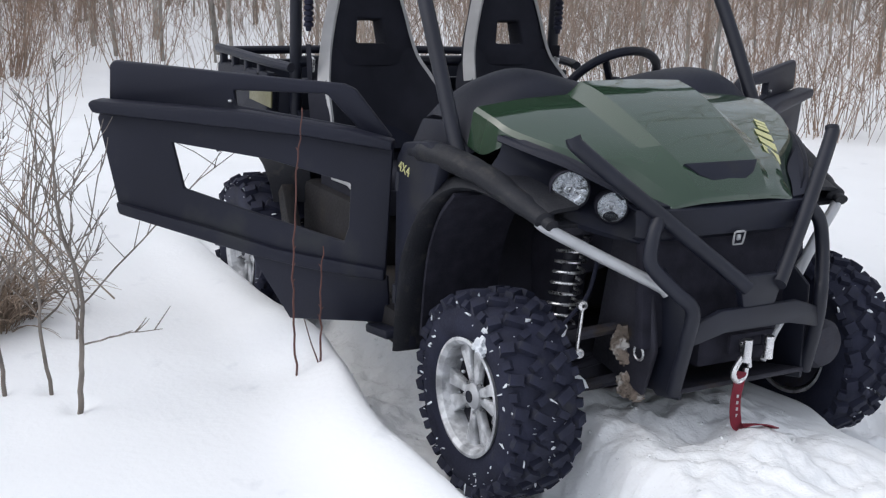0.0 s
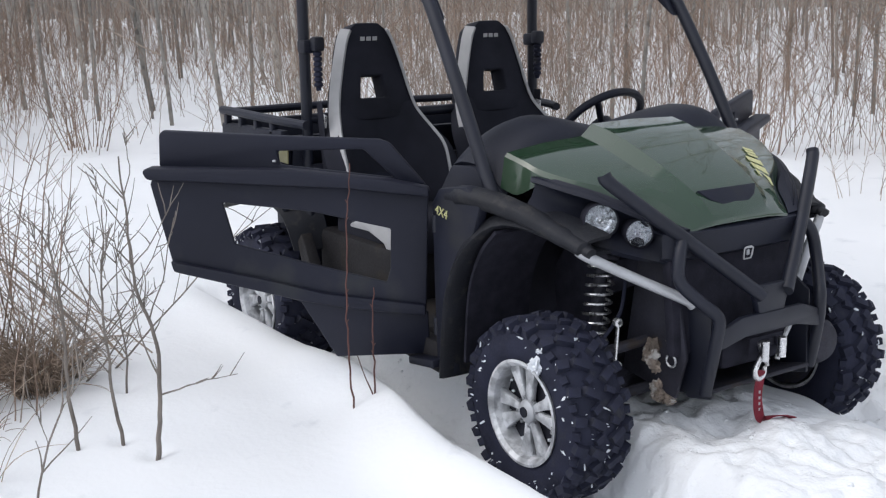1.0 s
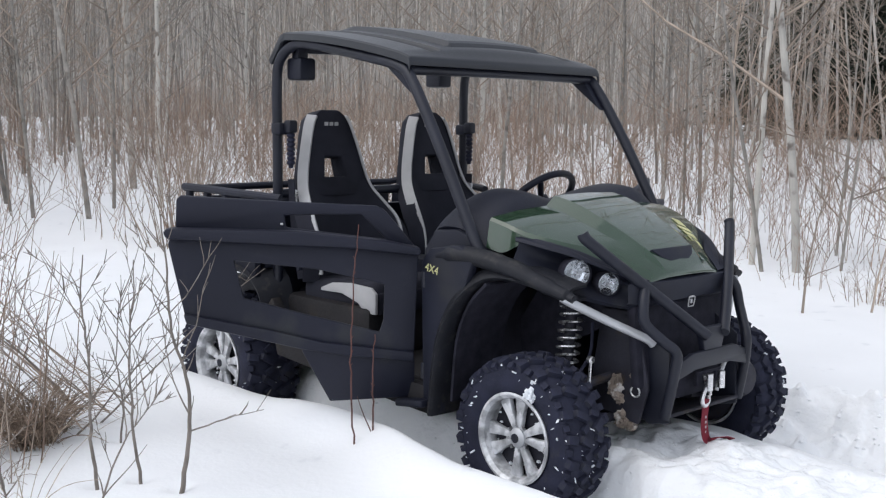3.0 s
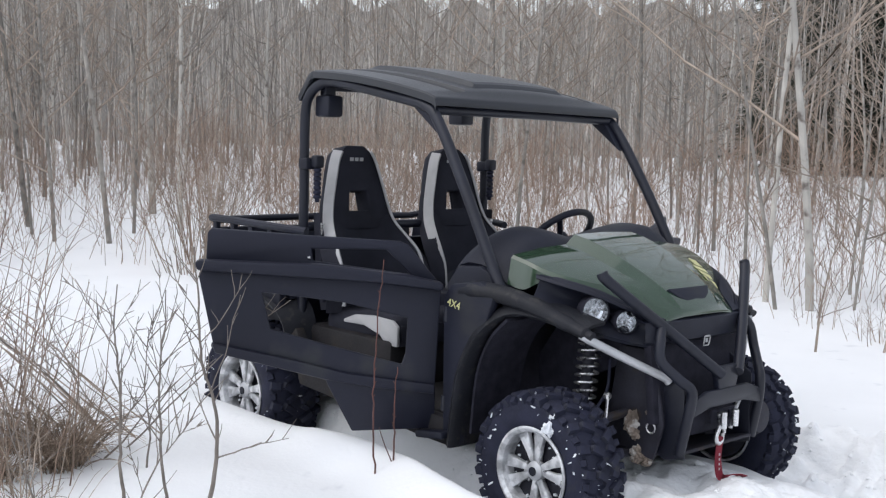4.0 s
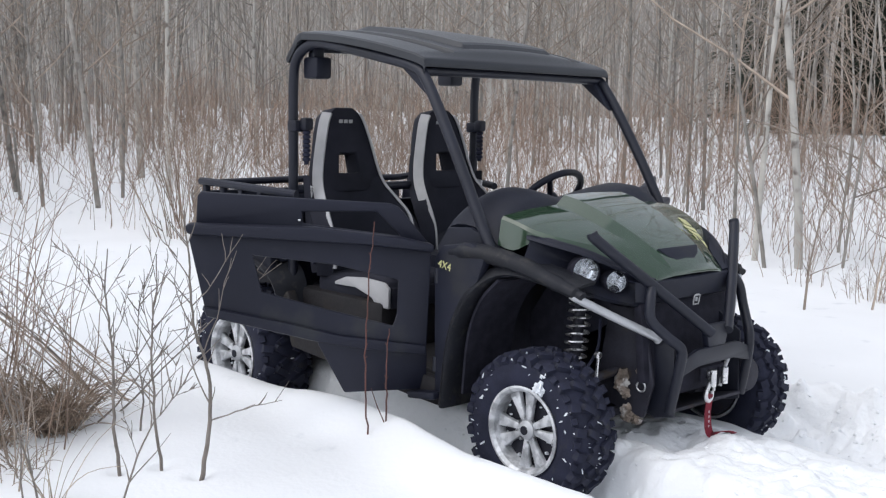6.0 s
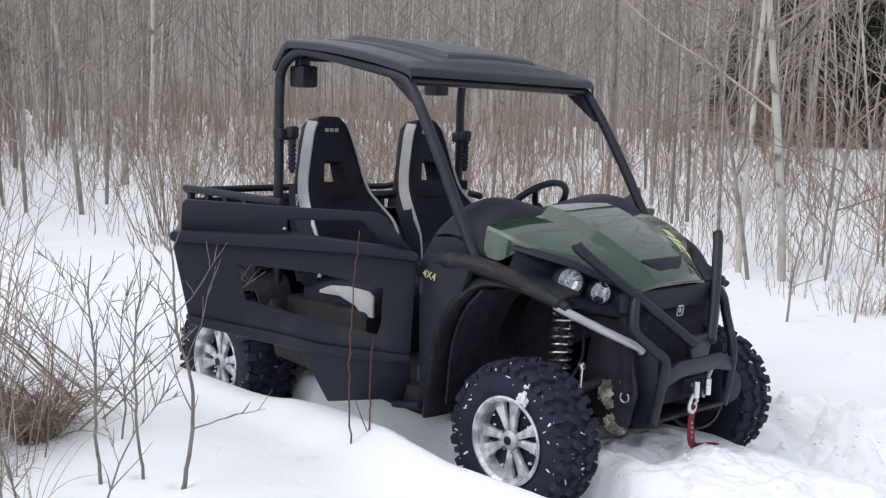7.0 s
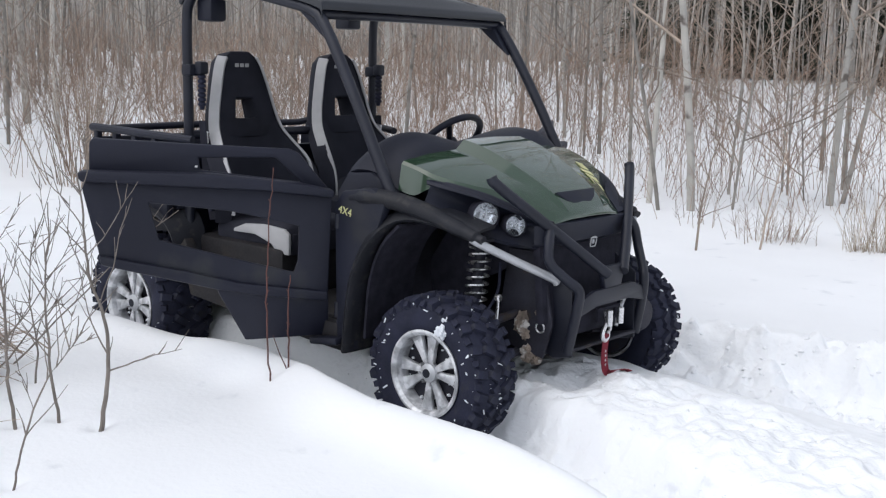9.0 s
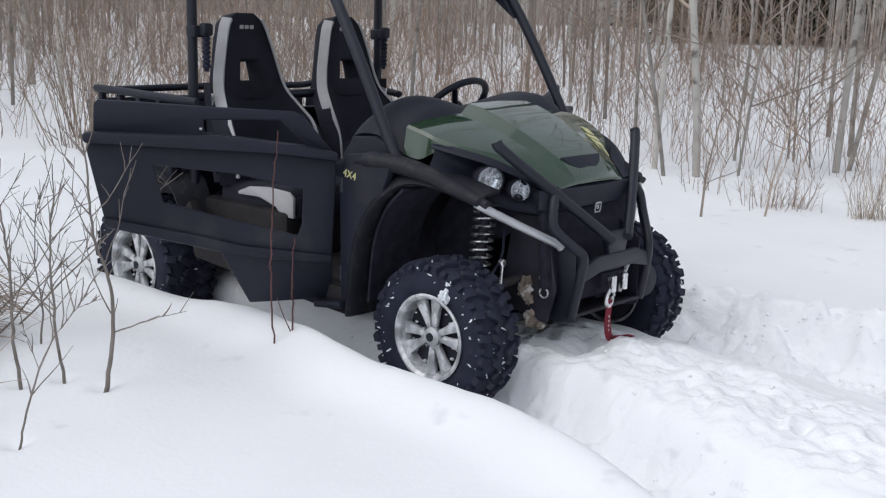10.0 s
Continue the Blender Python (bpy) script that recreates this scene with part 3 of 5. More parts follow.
strap = part("strap", moved(ribbon([(1.370, -0.012, 0.452), (1.372, -0.02, 0.42), (1.374, -0.028, 0.37), (1.378, -0.025, 0.32), *[(x, y, gz(x - 0.022, y - 0.036) + up) for x, y, up in ((1.385, -0.018, 0.012), (1.398, 0.015, 0.007), (1.412, 0.050, 0.006), (1.425, 0.085, 0.006))]], [(0.2, 1, 0)] * 3 + [(0.4, 1, 0.1)] * 2 + [(1, 0.1, 0.3)] * 3, 0.032)), M_RED, winch, "faded red webbing strap")
for k in range(4):
    part("print_bar", moved(box((0.002, 0.006, 0.009), (1.379, -0.026 + 0.001 * k, 0.385 - 0.019 * k), (0, 0, -8), bevel=0)), M_GREY, strap, smooth=False)

# suspension
def suspension(s):
    for tag, (x, z0, z1) in (("front", (0.93, 0.48, 0.90)), ("rear", (-0.88, 0.48, 0.86))):
        sx = x
        top, low = Vector((sx - 0.01, s * 0.31, z1)), Vector((sx + 0.01, s * 0.385, z0))
        sh = part("shock_absorber", tube([low, low.lerp(top, 0.5), top], 0.022, 12, 2), M_DARK, car)
        d = top - low
        a = d.orthogonal().normalized()
        b = d.normalized().cross(a)
        coil = [low + d * (0.08 + 0.62 * i / 153) + (a * math.cos(i * math.tau / 18) + b * math.sin(i * math.tau / 18)) * 0.043 for i in range(154)]
        part("spring", tube(coil, 0.0050, 7, 0), M_STEEL, sh, "bright steel coil spring")
        part("spring_cap", tube([low + d * 0.70, low + d * 0.735], 0.052, 16, 0), M_DARK, sh)
        part("spring_seat", tube([low + d * 0.05, low + d * 0.075], 0.052, 16, 0), M_DARK, sh)
    for x, z in ((0.96, 0.30), (0.96, 0.46)):
        part("control_arm", tube([(x - 0.14, s * 0.20, z + 0.08), (x - 0.03, s * 0.42, z + 0.02), (x, s * 0.56, z)], 0.018, 10, 3), M_DARK, car)
        part("control_arm", tube([(x + 0.14, s * 0.20, z + 0.08), (x + 0.03, s * 0.42, z + 0.02), (x, s * 0.56, z)], 0.018, 10, 3), M_DARK, car)
    part("rear_arm", tube([(-0.50, s * 0.45, 0.42), (-0.75, s * 0.52, 0.34), (-0.96, s * 0.55, 0.33)], 0.03, 10, 4), M_DARK, car)
    part("axle_shaft", tube([(0.96, s * 0.15, 0.40), (0.96, s * 0.55, 0.34)], 0.016, 10, 0), M_DARK, car)
    part("sway_link", tube([(1.075, s * 0.40, 0.60), (1.075, s * 0.41, 0.47)], 0.006, 8, 0), M_STEEL, car)
    for z in (0.605, 0.465):
        part("link_end", lathe([(0.014, -0.008), (0.014, 0.008), (0.005, 0.01), (0.005, -0.01)], 14, pose(1.078, s * 0.405, z) @ pose(0, 0, 0, 0, 0, 80)), M_STEEL, car)
    part("brake_caliper", box((0.10, 0.06, 0.12), (1.03, s * 0.53, 0.40), (0, 20, 0), bevel=0.015), M_DARK, car)
    part("brake_line", tube([(1.0, s * 0.30, 0.72), (1.04, s * 0.36, 0.62), (1.05, s * 0.44, 0.55), (1.03, s * 0.52, 0.45)], 0.006, 7), M_RUBBER, car)


both(suspension)


def lump(size, at, seed, flat=0.7, detail=2):
    """A rough clod."""
    bm = bmesh.new()
    bmesh.ops.create_icosphere(bm, subdivisions=detail, radius=1.0)
    for v in bm.verts:
        k = 1 + 0.5 * noise.noise(v.co * 1.7 + Vector((seed * 3.7, seed, 0))) + 0.3 * noise.noise(v.co * 4.1 + Vector((seed, 0, seed * 2.3)))
        v.co = Vector((v.co.x * k * size, v.co.y * k * size, v.co.z * k * size * flat)) + Vector(at)
    return bm


for at, size, seed, flat in (((1.10, -0.270, 0.485), 0.030, 1, 1.5), ((1.115, -0.262, 0.445), 0.020, 6, 1.2), ((1.13, -0.262, 0.365), 0.032, 5, 1.0), ((1.16, -0.255, 0.345), 0.024, 12, 0.7), ((1.17, -0.268, 0.54), 0.012, 15, 0.8)):
    part("mud_clod", lump(size, at, seed, flat, 4), M_SAND, car, "sandy mud and snow caked on the frame")
for at, size, seed in (((0.95, -0.47, 0.50), 0.018, 34), ((1.075, -0.41, 0.462), 0.014, 32)):
    part("mud_clod", lump(size, at, seed, 0.9, 3), M_PACKED, car, "packed snow on the suspension")
part("mud_clod", lump(0.035, (1.02, -0.45, 0.52), 8, 0.8), M_PACKED, car, "packed snow on the suspension")
part("mud_clod", lump(0.04, (1.08, -0.42, 0.38), 9, 0.6), M_PACKED, car, "packed snow on the suspension")


# wheels
def tyre_mesh(width):
    w = width / 2
    return lathe([(0.182, -w * 0.86), (0.215, -w * 0.98), (0.262, -w * 1.0), (0.292, -w * 0.93), (0.310, -w * 0.72), (0.316, -w * 0.3), (0.316, w * 0.3), (0.310, w * 0.72), (0.292, w * 0.93), (0.262, w), (0.215, w * 0.98), (0.182, w * 0.86), (0.174, w * 0.5), (0.174, -w * 0.5)], 60)


def lug_mesh(lx, ly, lz):
    vs = [(fx * lx / 2, fy * ly / 2 * k, fz * lz / 2 * k) for fx, k in ((-1, 1.0), (1, 0.80)) for fy, fz in ((-1, -1), (1, -1), (1, 1), (-1, 1))]
    me = bpy.data.meshes.new("tread_lug")
    me.from_pydata(vs, [], [(0, 3, 2, 1), (4, 5, 6, 7), (0, 1, 5, 4), (1, 2, 6, 5), (2, 3, 7, 6), (3, 0, 4, 7)])
    me.materials.append(M_RUBBER)
    return me


def tread(width, parent):
    """Lugs of four shapes set round the tyre."""
    w, n = width / 2, 20
    shapes = [lug_mesh(0.028, w * 0.62, 0.034), lug_mesh(0.024, w * 0.36, 0.028), lug_mesh(0.032, w * 0.42, 0.040), lug_mesh(0.028, w * 0.26, 0.030)]
    half = math.tau / n / 2
    for i in range(n):
        for s in (-1, 1):
            off = i * math.tau / n + (half if s > 0 else 0)
            for me, a, r, y, yaw, lean in ((shapes[0], 0, 0.320, 0.36, s * 0.55, 0), (shapes[1], 0.95, 0.319, 0.30, -s * 0.5, 0), (shapes[2], 0.35, 0.307, 0.84, s * 0.25, s * 0.42), (shapes[3], 1.35, 0.295, 0.93, 0, s * 0.85)):
                o = new("tread_lug", me)
                o.parent = parent
                o.matrix_local = Matrix.Rotation(-(off + half * a), 4, "Y") @ Matrix.Translation((r, s * w * y, 0)) @ Matrix.Rotation(lean, 4, "Z") @ Matrix.Rotation(yaw, 4, "X")


def wheel(x, y, width, spin, seed, k=0.95, z=0.325):
    s = -1 if y < 0 else 1
    w = width / 2
    m = pose(x, y, z, 0, spin, 0 if s < 0 else 180) @ Matrix.Scale(k, 4)
    wh = part("wheel", lathe([(0.158, -w * 0.36), (0.158, w * 0.8), (0.03, w * 0.8), (0.03, -w * 0.36)], 28), M_DARK, car, "alloy wheel with chunky snow-flecked mud tyre")
    wh.matrix_local = m
    part("tyre", tyre_mesh(width), M_RUBBER, wh)
    tread(width, wh)
    o = -w * 0.78
    part("rim", lathe([(0.186, o - 0.012), (0.190, o - 0.022), (0.180, o - 0.024), (0.166, o - 0.012), (0.160, o + 0.03), (0.152, o + 0.12), (0.168, w * 0.8), (0.178, w * 0.8), (0.176, 0.0), (0.180, o)], 48), M_ALLOY, wh)
    for k in range(8):
        a = k * 45 + (6 if k % 2 else -6)
        bm = plate([(-0.013, 0.03), (0.013, 0.03), (0.019, 0.10), (0.031, 0.168), (-0.031, 0.168), (-0.019, 0.10)], thick=0.026, bevel=0.007)
        for v in bm.verts:
            v.co.y += o + 0.012 - 0.10 * (max(0, v.co.z - 0.03) * max(0, 0.16 - v.co.z)) * 8 * 0.1
        bmesh.ops.transform(bm, matrix=pose(0, 0, 0, 0, a, 0), verts=bm.verts)
        part("spoke", bm, M_ALLOY, wh)
    part("hub_cap", lathe([(0.001, o - 0.006), (0.026, o - 0.004), (0.040, o + 0.006), (0.046, o + 0.03), (0.001, o + 0.03)], 24, closed=False), M_SILVER, wh)
    part("cap_mark", lathe([(0.019, o - 0.008), (0.019, o), (0.001, o), (0.001, o - 0.009)], 20, closed=False), M_BLACK, wh)
    for k in range(8):
        a = radians(k * 45 + 22)
        part("lug_nut", lathe([(0.006, -0.008), (0.006, 0.008)], 6, pose(0.052 * math.cos(a), o + 0.012, 0.052 * math.sin(a)), closed=False), M_STEEL, wh)
    rnd = random.Random(seed)
    bits = bmesh.new()
    for k in range(150):
        a, yy = rnd.uniform(0, math.tau), rnd.uniform(-1, 1) * w
        r = 0.318 if abs(yy) < w * 0.7 else 0.300
        if rnd.random() < 0.35:
            r, yy = rnd.uniform(0.235, 0.305), -w * 1.0
        fleck = lump(1.0, (0, 0, 0), rnd.uniform(0, 50), 0.8, 2)
        for v in fleck.verts:
            v.co *= 1 + 0.7 * noise.noise(v.co * 2.4 + Vector((k * 1.7, 3, 0)))
        sz = 0.0014 + 0.0048 * rnd.random() ** 2.2
        bmesh.ops.transform(fleck, matrix=pose(r * math.cos(a), yy, r * math.sin(a), rnd.uniform(0, 360), rnd.uniform(0, 360), 0) @ Matrix.Diagonal((sz * 0.7, sz * rnd.uniform(0.4, 1.0), sz * rnd.uniform(1.2, 4.5), 1)), verts=fleck.verts)
        merge(bits, fleck)
    tagged(part("snow_flecks", bits, M_PACKED, wh, "flecks of snow between the lugs"), kind="stuff")
    caked = bmesh.new()
    part("wheel_weight", box((0.016, 0.006, 0.028), (0.172, o - 0.018, 0.02), bevel=0.002), M_STEEL, wh)
    for k in range(34):
        a, r = rnd.uniform(0, math.tau), rnd.uniform(0.09, 0.16)
        merge(caked, lump(rnd.uniform(0.004, 0.011), (r * math.cos(a), o + 0.03 + rnd.uniform(0, 0.02), r * math.sin(a)), rnd.uniform(0, 50), 0.7, 1))
    tagged(part("caked_snow", caked, M_PACKED, wh, "snow caked on the spokes"), kind="stuff")
    return wh


wheel(0.972, -0.605, 0.235, 10, 1, 0.895, 0.34)
wheel(0.972, 0.605, 0.235, 40, 2, 0.92, 0.335)
wheel(-0.985, -0.590, 0.27, 25, 3, 1.02, 0.285)
wheel(-0.985, 0.590, 0.27, 60, 4, 1.02, 0.285)
part("snow_lump", lump(0.022, (1.06, -0.71, 0.52), 23, 1.1, 4), M_PACKED, car, "lump of snow on the front tyre")

# dash, cowls and steering wheel
part("dash", shell([[(0.72, y, 1.03 + k * 0.5), (0.65, y, 1.125 + k), (0.55, y, 1.16 + k), (0.43, y, 1.15 + k), (0.36, y, 1.06 + k), (0.38, y, 0.86)] for y, k in ((-0.57, -0.10), (-0.51, -0.045), (-0.40, 0.015), (-0.27, 0.04), (-0.10, 0.005), (0.0, -0.015), (0.12, 0.0), (0.30, 0.03), (0.46, 0.035), (0.57, -0.04))], 0.02, sub=3), M_BLACK, car, "grained black plastic dash top")
both(lambda s: part("dash_end", plate([(0.72, 0.98), (0.65, 1.02), (0.55, 1.055), (0.43, 1.045), (0.365, 0.96), (0.385, 0.86), (0.40, 0.46), (0.58, 0.44), (0.64, 0.90)], thick=0.03, bevel=0.008, m=pose(0, -0.015 + s * 0.572, 0)), M_BLACK, car))
hub = Vector((0.15, 0.335, 1.105))
tiltm = Matrix.Translation(hub) @ Matrix.Rotation(radians(-46), 4, "Y")
sw = part("steering_wheel", tube([tiltm @ Vector((0.0 + 0.188 * math.cos(a), 0.188 * math.sin(a), 0)) for a in (k * math.tau / 36 for k in range(37))], 0.0165, 10, 0, closed=True), M_BLACK, car, "black three-spoke steering wheel")
for a in (90, 215, 325):
    part("spoke", tube([tiltm @ Vector((0.03 * math.cos(radians(a)), 0.03 * math.sin(radians(a)), -0.02)), tiltm @ Vector((0.17 * math.cos(radians(a)), 0.17 * math.sin(radians(a)), 0))], 0.014, 8, 0), M_BLACK, sw)
part("hub", tube([tiltm @ Vector((0, 0, 0.0)), tiltm @ Vector((0, 0, -0.05))], 0.05, 16, 0), M_BLACK, sw)
part("column", tube([tiltm @ Vector((0, 0, -0.03)), tiltm @ Vector((0, 0, -0.25))], 0.025, 10, 0), M_BLACK, sw)


# seats
def wing(b):
    """How far the side of the backrest comes forward at height b."""
    return float(0.15 * step(-0.15, 0.12, b) * step(0.50, 0.20, b))


def back_half(b):
    return 0.19 + 0.065 * float(step(0.50, 0.25, b)) - 0.03 * float(step(0.10, 0.0, b))


def seat(y0):
    lean = pose(-0.50, y0, 0.72, 0, -9, 0)
    face = lean @ pose(0, 0, 0, 0, 0, 90)
    half = [(0.192, 0.40), (0.190, 0.46), (0.178, 0.525), (0.156, 0.60), (0.132, 0.70), (0.104, 0.775), (0.055, 0.812)]
    outline = half + [(-a, b) for a, b in half[::-1]]
    back = plate(outline, [[(-0.064, 0.492), (0.064, 0.492), (0.052, 0.588), (-0.052, 0.588)]], thick=0.095, bevel=0.02)
    rows = []
    for b in (0.0, 0.10, 0.20, 0.30, 0.40, 0.47):
        w = back_half(b)
        rows.append([(k * w, -wing(b) * abs(k) ** 3 + 0.012 * (1 - abs(k)), b) for k in (-1, -0.85, -0.6, -0.3, 0, 0.3, 0.6, 0.85, 1)])
    lower = shell(rows, 0.075, sub=3)
    merge(back, lower)
    bmesh.ops.transform(back, matrix=face, verts=back.verts)
    st = part("seat", back, M_CLOTH, car, "black bucket seat with light grey side stripes")
    for s in (-1, 1):
        line = [(0.095, 0.785), (0.117, 0.745), (0.138, 0.68), (0.160, 0.60), (0.178, 0.525)] + [(back_half(b), b) for b in (0.44, 0.36, 0.28, 0.20, 0.12, 0.04)]
        path = [face @ Vector((s * (a + 0.003), -wing(b) * 0.95 + 0.012, b)) for a, b in line]
        part("stripe", ribbon(path, [(-0.90, s * 0.45, 0)] * len(path), 0.052, 0.012), M_GREY, st, "light grey vinyl stripe")
    part("back_shell", plate([(a * 0.93, b) for a, b in outline], [[(-0.068, 0.488), (0.068, 0.488), (0.056, 0.592), (-0.056, 0.592)]], thick=0.015, bevel=0.005, m=face @ pose(0, 0.095, 0)), M_BLACK, st)
    for k in range(3):
        part("logo_bar", plate([(0, 0), (0.022, 0), (0.025, 0.017), (0.003, 0.017)], thick=0.002, bevel=0, m=face @ pose(-0.043 + 0.03 * k, -0.003, 0.735)), M_GREY, st, smooth=False)
    cu = part("cushion", box((0.54, 0.50, 0.13), (-0.245, y0, 0.70), (0, -4, 0), bevel=0.045, seg=4), M_CLOTH, st)
    for s in (-1, 1):
        part("cushion_side", plate([(-0.35, 0.722), (-0.27, 0.752), (-0.14, 0.764), (0.0, 0.758), (0.035, 0.735), (0.035, 0.645), (-0.045, 0.645), (-0.085, 0.682), (-0.20, 0.712), (-0.35, 0.708)], thick=0.016, bevel=0.005, m=pose(0, y0 + s * 0.256 - 0.008, 0)), M_GREY, cu, "light grey vinyl side of the cushion")
    part("cushion_front", plate([(-0.235, 0.64), (0.235, 0.64), (0.23, 0.735), (-0.23, 0.735)], thick=0.02, bevel=0.008, m=pose(0.030, y0, 0, 0, 0, 90)), M_CLOTH, cu)


seat(-0.30)
seat(0.345)


# roll cage
def cage(s):
    part("front_pillar", tube([(0.76, s * 0.605, 0.90), (0.67, s * 0.60, 1.012), (0.478, s * 0.595, 1.337), (0.29, s * 0.585, 1.62), (0.20, s * 0.58, 1.69), (0.0, s * 0.58, 1.735), (-0.40, s * 0.585, 1.805), (-0.53, s * 0.59, 1.80), (-0.61, s * 0.60, 1.735), (-0.632, s * 0.60, 1.62), (-0.630, s * 0.60, 1.30), (-0.63, s * 0.60, 0.70)], 0.0235, 14, 5), M_TUBE, car, "black steel roll cage tube")
    part("gusset", plate([(0.34, 1.53), (0.10, 1.705), (0.24, 1.675)], thick=0.05, bevel=0.008, m=pose(0, -0.025 + s * 0.56, 0)), M_BLACK, car)
    part("belt_clamp", box((0.07, 0.07, 0.055), (-0.615, s * 0.59, 1.43), bevel=0.01), M_BLACK, car)
    boot = [(0.010, 0.0)]
    for k in range(8):
        boot += [(0.019, -0.004 - 0.021 * k), (0.019, -0.014 - 0.021 * k), (0.012, -0.018 - 0.021 * k)]
    belt = part("seat_belt", lathe(boot + [(0.010, -0.18)], 14, pose(-0.56, s * 0.575, 1.43) @ pose(0, 0, 0, 90, 0, 0), closed=False), M_RUBBER, car, "black seat belt with ribbed boot and metal buckle")
    part("belt_head", box((0.05, 0.05, 0.06), (-0.56, s * 0.575, 1.44), bevel=0.012), M_BLACK, belt)
    part("webbing", ribbon([(-0.56, s * 0.575, 1.20), (-0.555, s * 0.57, 1.08), (-0.55, s * 0.56, 0.92), (-0.52, s * 0.55, 0.74)], [(1, 0, 0)] * 4, 0.048), M_CLOTH, belt)
    part("buckle", box((0.035, 0.012, 0.055), (-0.545, s * 0.565, 1.125), (0, 12, 0), bevel=0.004), M_STEEL, belt)
    sp = part("speaker", box((0.11, 0.09, 0.10), (-0.60 - s * 0.06, s * 0.485 - 0.045, 1.70), bevel=0.014), M_BLACK, car, "small black box speaker under the roof")
    part("speaker_bracket", box((0.05, 0.06, 0.07), (-0.60 - s * 0.05, s * 0.50 - 0.03, 1.775), bevel=0.008), M_TUBE, sp)


both(cage)
part("cross_tube", tube([(0.24, -0.58, 1.675), (0.24, 0, 1.68), (0.24, 0.58, 1.675)], 0.02, 12, 2), M_TUBE, car)
part("cross_tube", tube([(-0.55, -0.59, 1.79), (-0.55, 0, 1.80), (-0.55, 0.59, 1.79)], 0.02, 12, 2), M_TUBE, car)
part("cross_tube", tube([(-0.63, -0.60, 1.13), (-0.63, 0, 1.13), (-0.63, 0.60, 1.13)], 0.022, 12, 2), M_TUBE, car)

# moulded roof: flat side strips, a groove inside each, a raised pad between
ROOF_X = ((-0.580, 1.838), (-0.576, 1.848), (-0.555, 1.860), (-0.52, 1.859), (-0.40, 1.851), (-0.25, 1.834), (-0.10, 1.812), (0.036, 1.787), (0.15, 1.762), (0.235, 1.742), (0.286, 1.729), (0.300, 1.712), (0.302, 1.692))


def roof_rise(x, y):
    """How far the moulding stands over the side edge's line."""
    y = abs(y)
    crown = 0.038 * (1 - (y / 0.62) ** 2) * float(step(0.30, 0.20, x))
    groove = -0.034 * float(step(0.385, 0.400, y) * step(0.465, 0.450, y) * step(-0.60, -0.50, x) * step(0.235, 0.205, x))
    pad = 0.020 * float(step(0.300, 0.280, y) * step(-0.58, -0.47, x) * step(0.185, 0.160, x))
    return crown + groove + pad


bm = bmesh.new()
ys = [0.620, 0.617, 0.606, 0.595, 0.53, 0.468, 0.460, 0.450, 0.425, 0.400, 0.390, 0.382, 0.34, 0.310, 0.300, 0.290, 0.279, 0.18, 0.09]
ys = [-y for y in ys] + [0.0] + ys[::-1]
grid = []
for p in curve_pts([(x, 0, z) for x, z in ROOF_X], 5):
    wide = 1.0 - 0.03 * float(step(-0.1, 0.3, p.x))
    grid.append([bm.verts.new((p.x - 0.02 * (y / 0.6) ** 2 * float(step(0.2, 0.3, p.x)), y * wide, p.z + roof_rise(p.x, y) - (0.034 if abs(y) > 0.619 else 0.006 if abs(y) > 0.61 else 0.0))) for y in ys])
for a, b in zip(grid, grid[1:]):
    for j in range(len(ys) - 1):
        bm.faces.new((a[j], b[j], b[j + 1], a[j + 1]))
bmesh.ops.recalc_face_normals(bm, faces=bm.faces)
if sum(f.normal.z for f in bm.faces) < 0:
    bmesh.ops.reverse_faces(bm, faces=bm.faces)
bmesh.ops.solidify(bm, geom=list(bm.faces), thickness=0.010)
roof = part("roof", bm, M_ROOF, car, "moulded black plastic roof with a raised pad")
roof.data.set_sharp_from_angle(angle=radians(14))
both(lambda s: part("rear_skirt", plate([(-0.550, 1.862), (-0.585, 1.850), (-0.672, 1.748), (-0.666, 1.722), (-0.650, 1.722), (-0.575, 1.812), (-0.54, 1.826)], thick=0.075, bevel=0.008, m=pose(0, s * 0.582 - 0.0375, 0)), M_ROOF, roof))


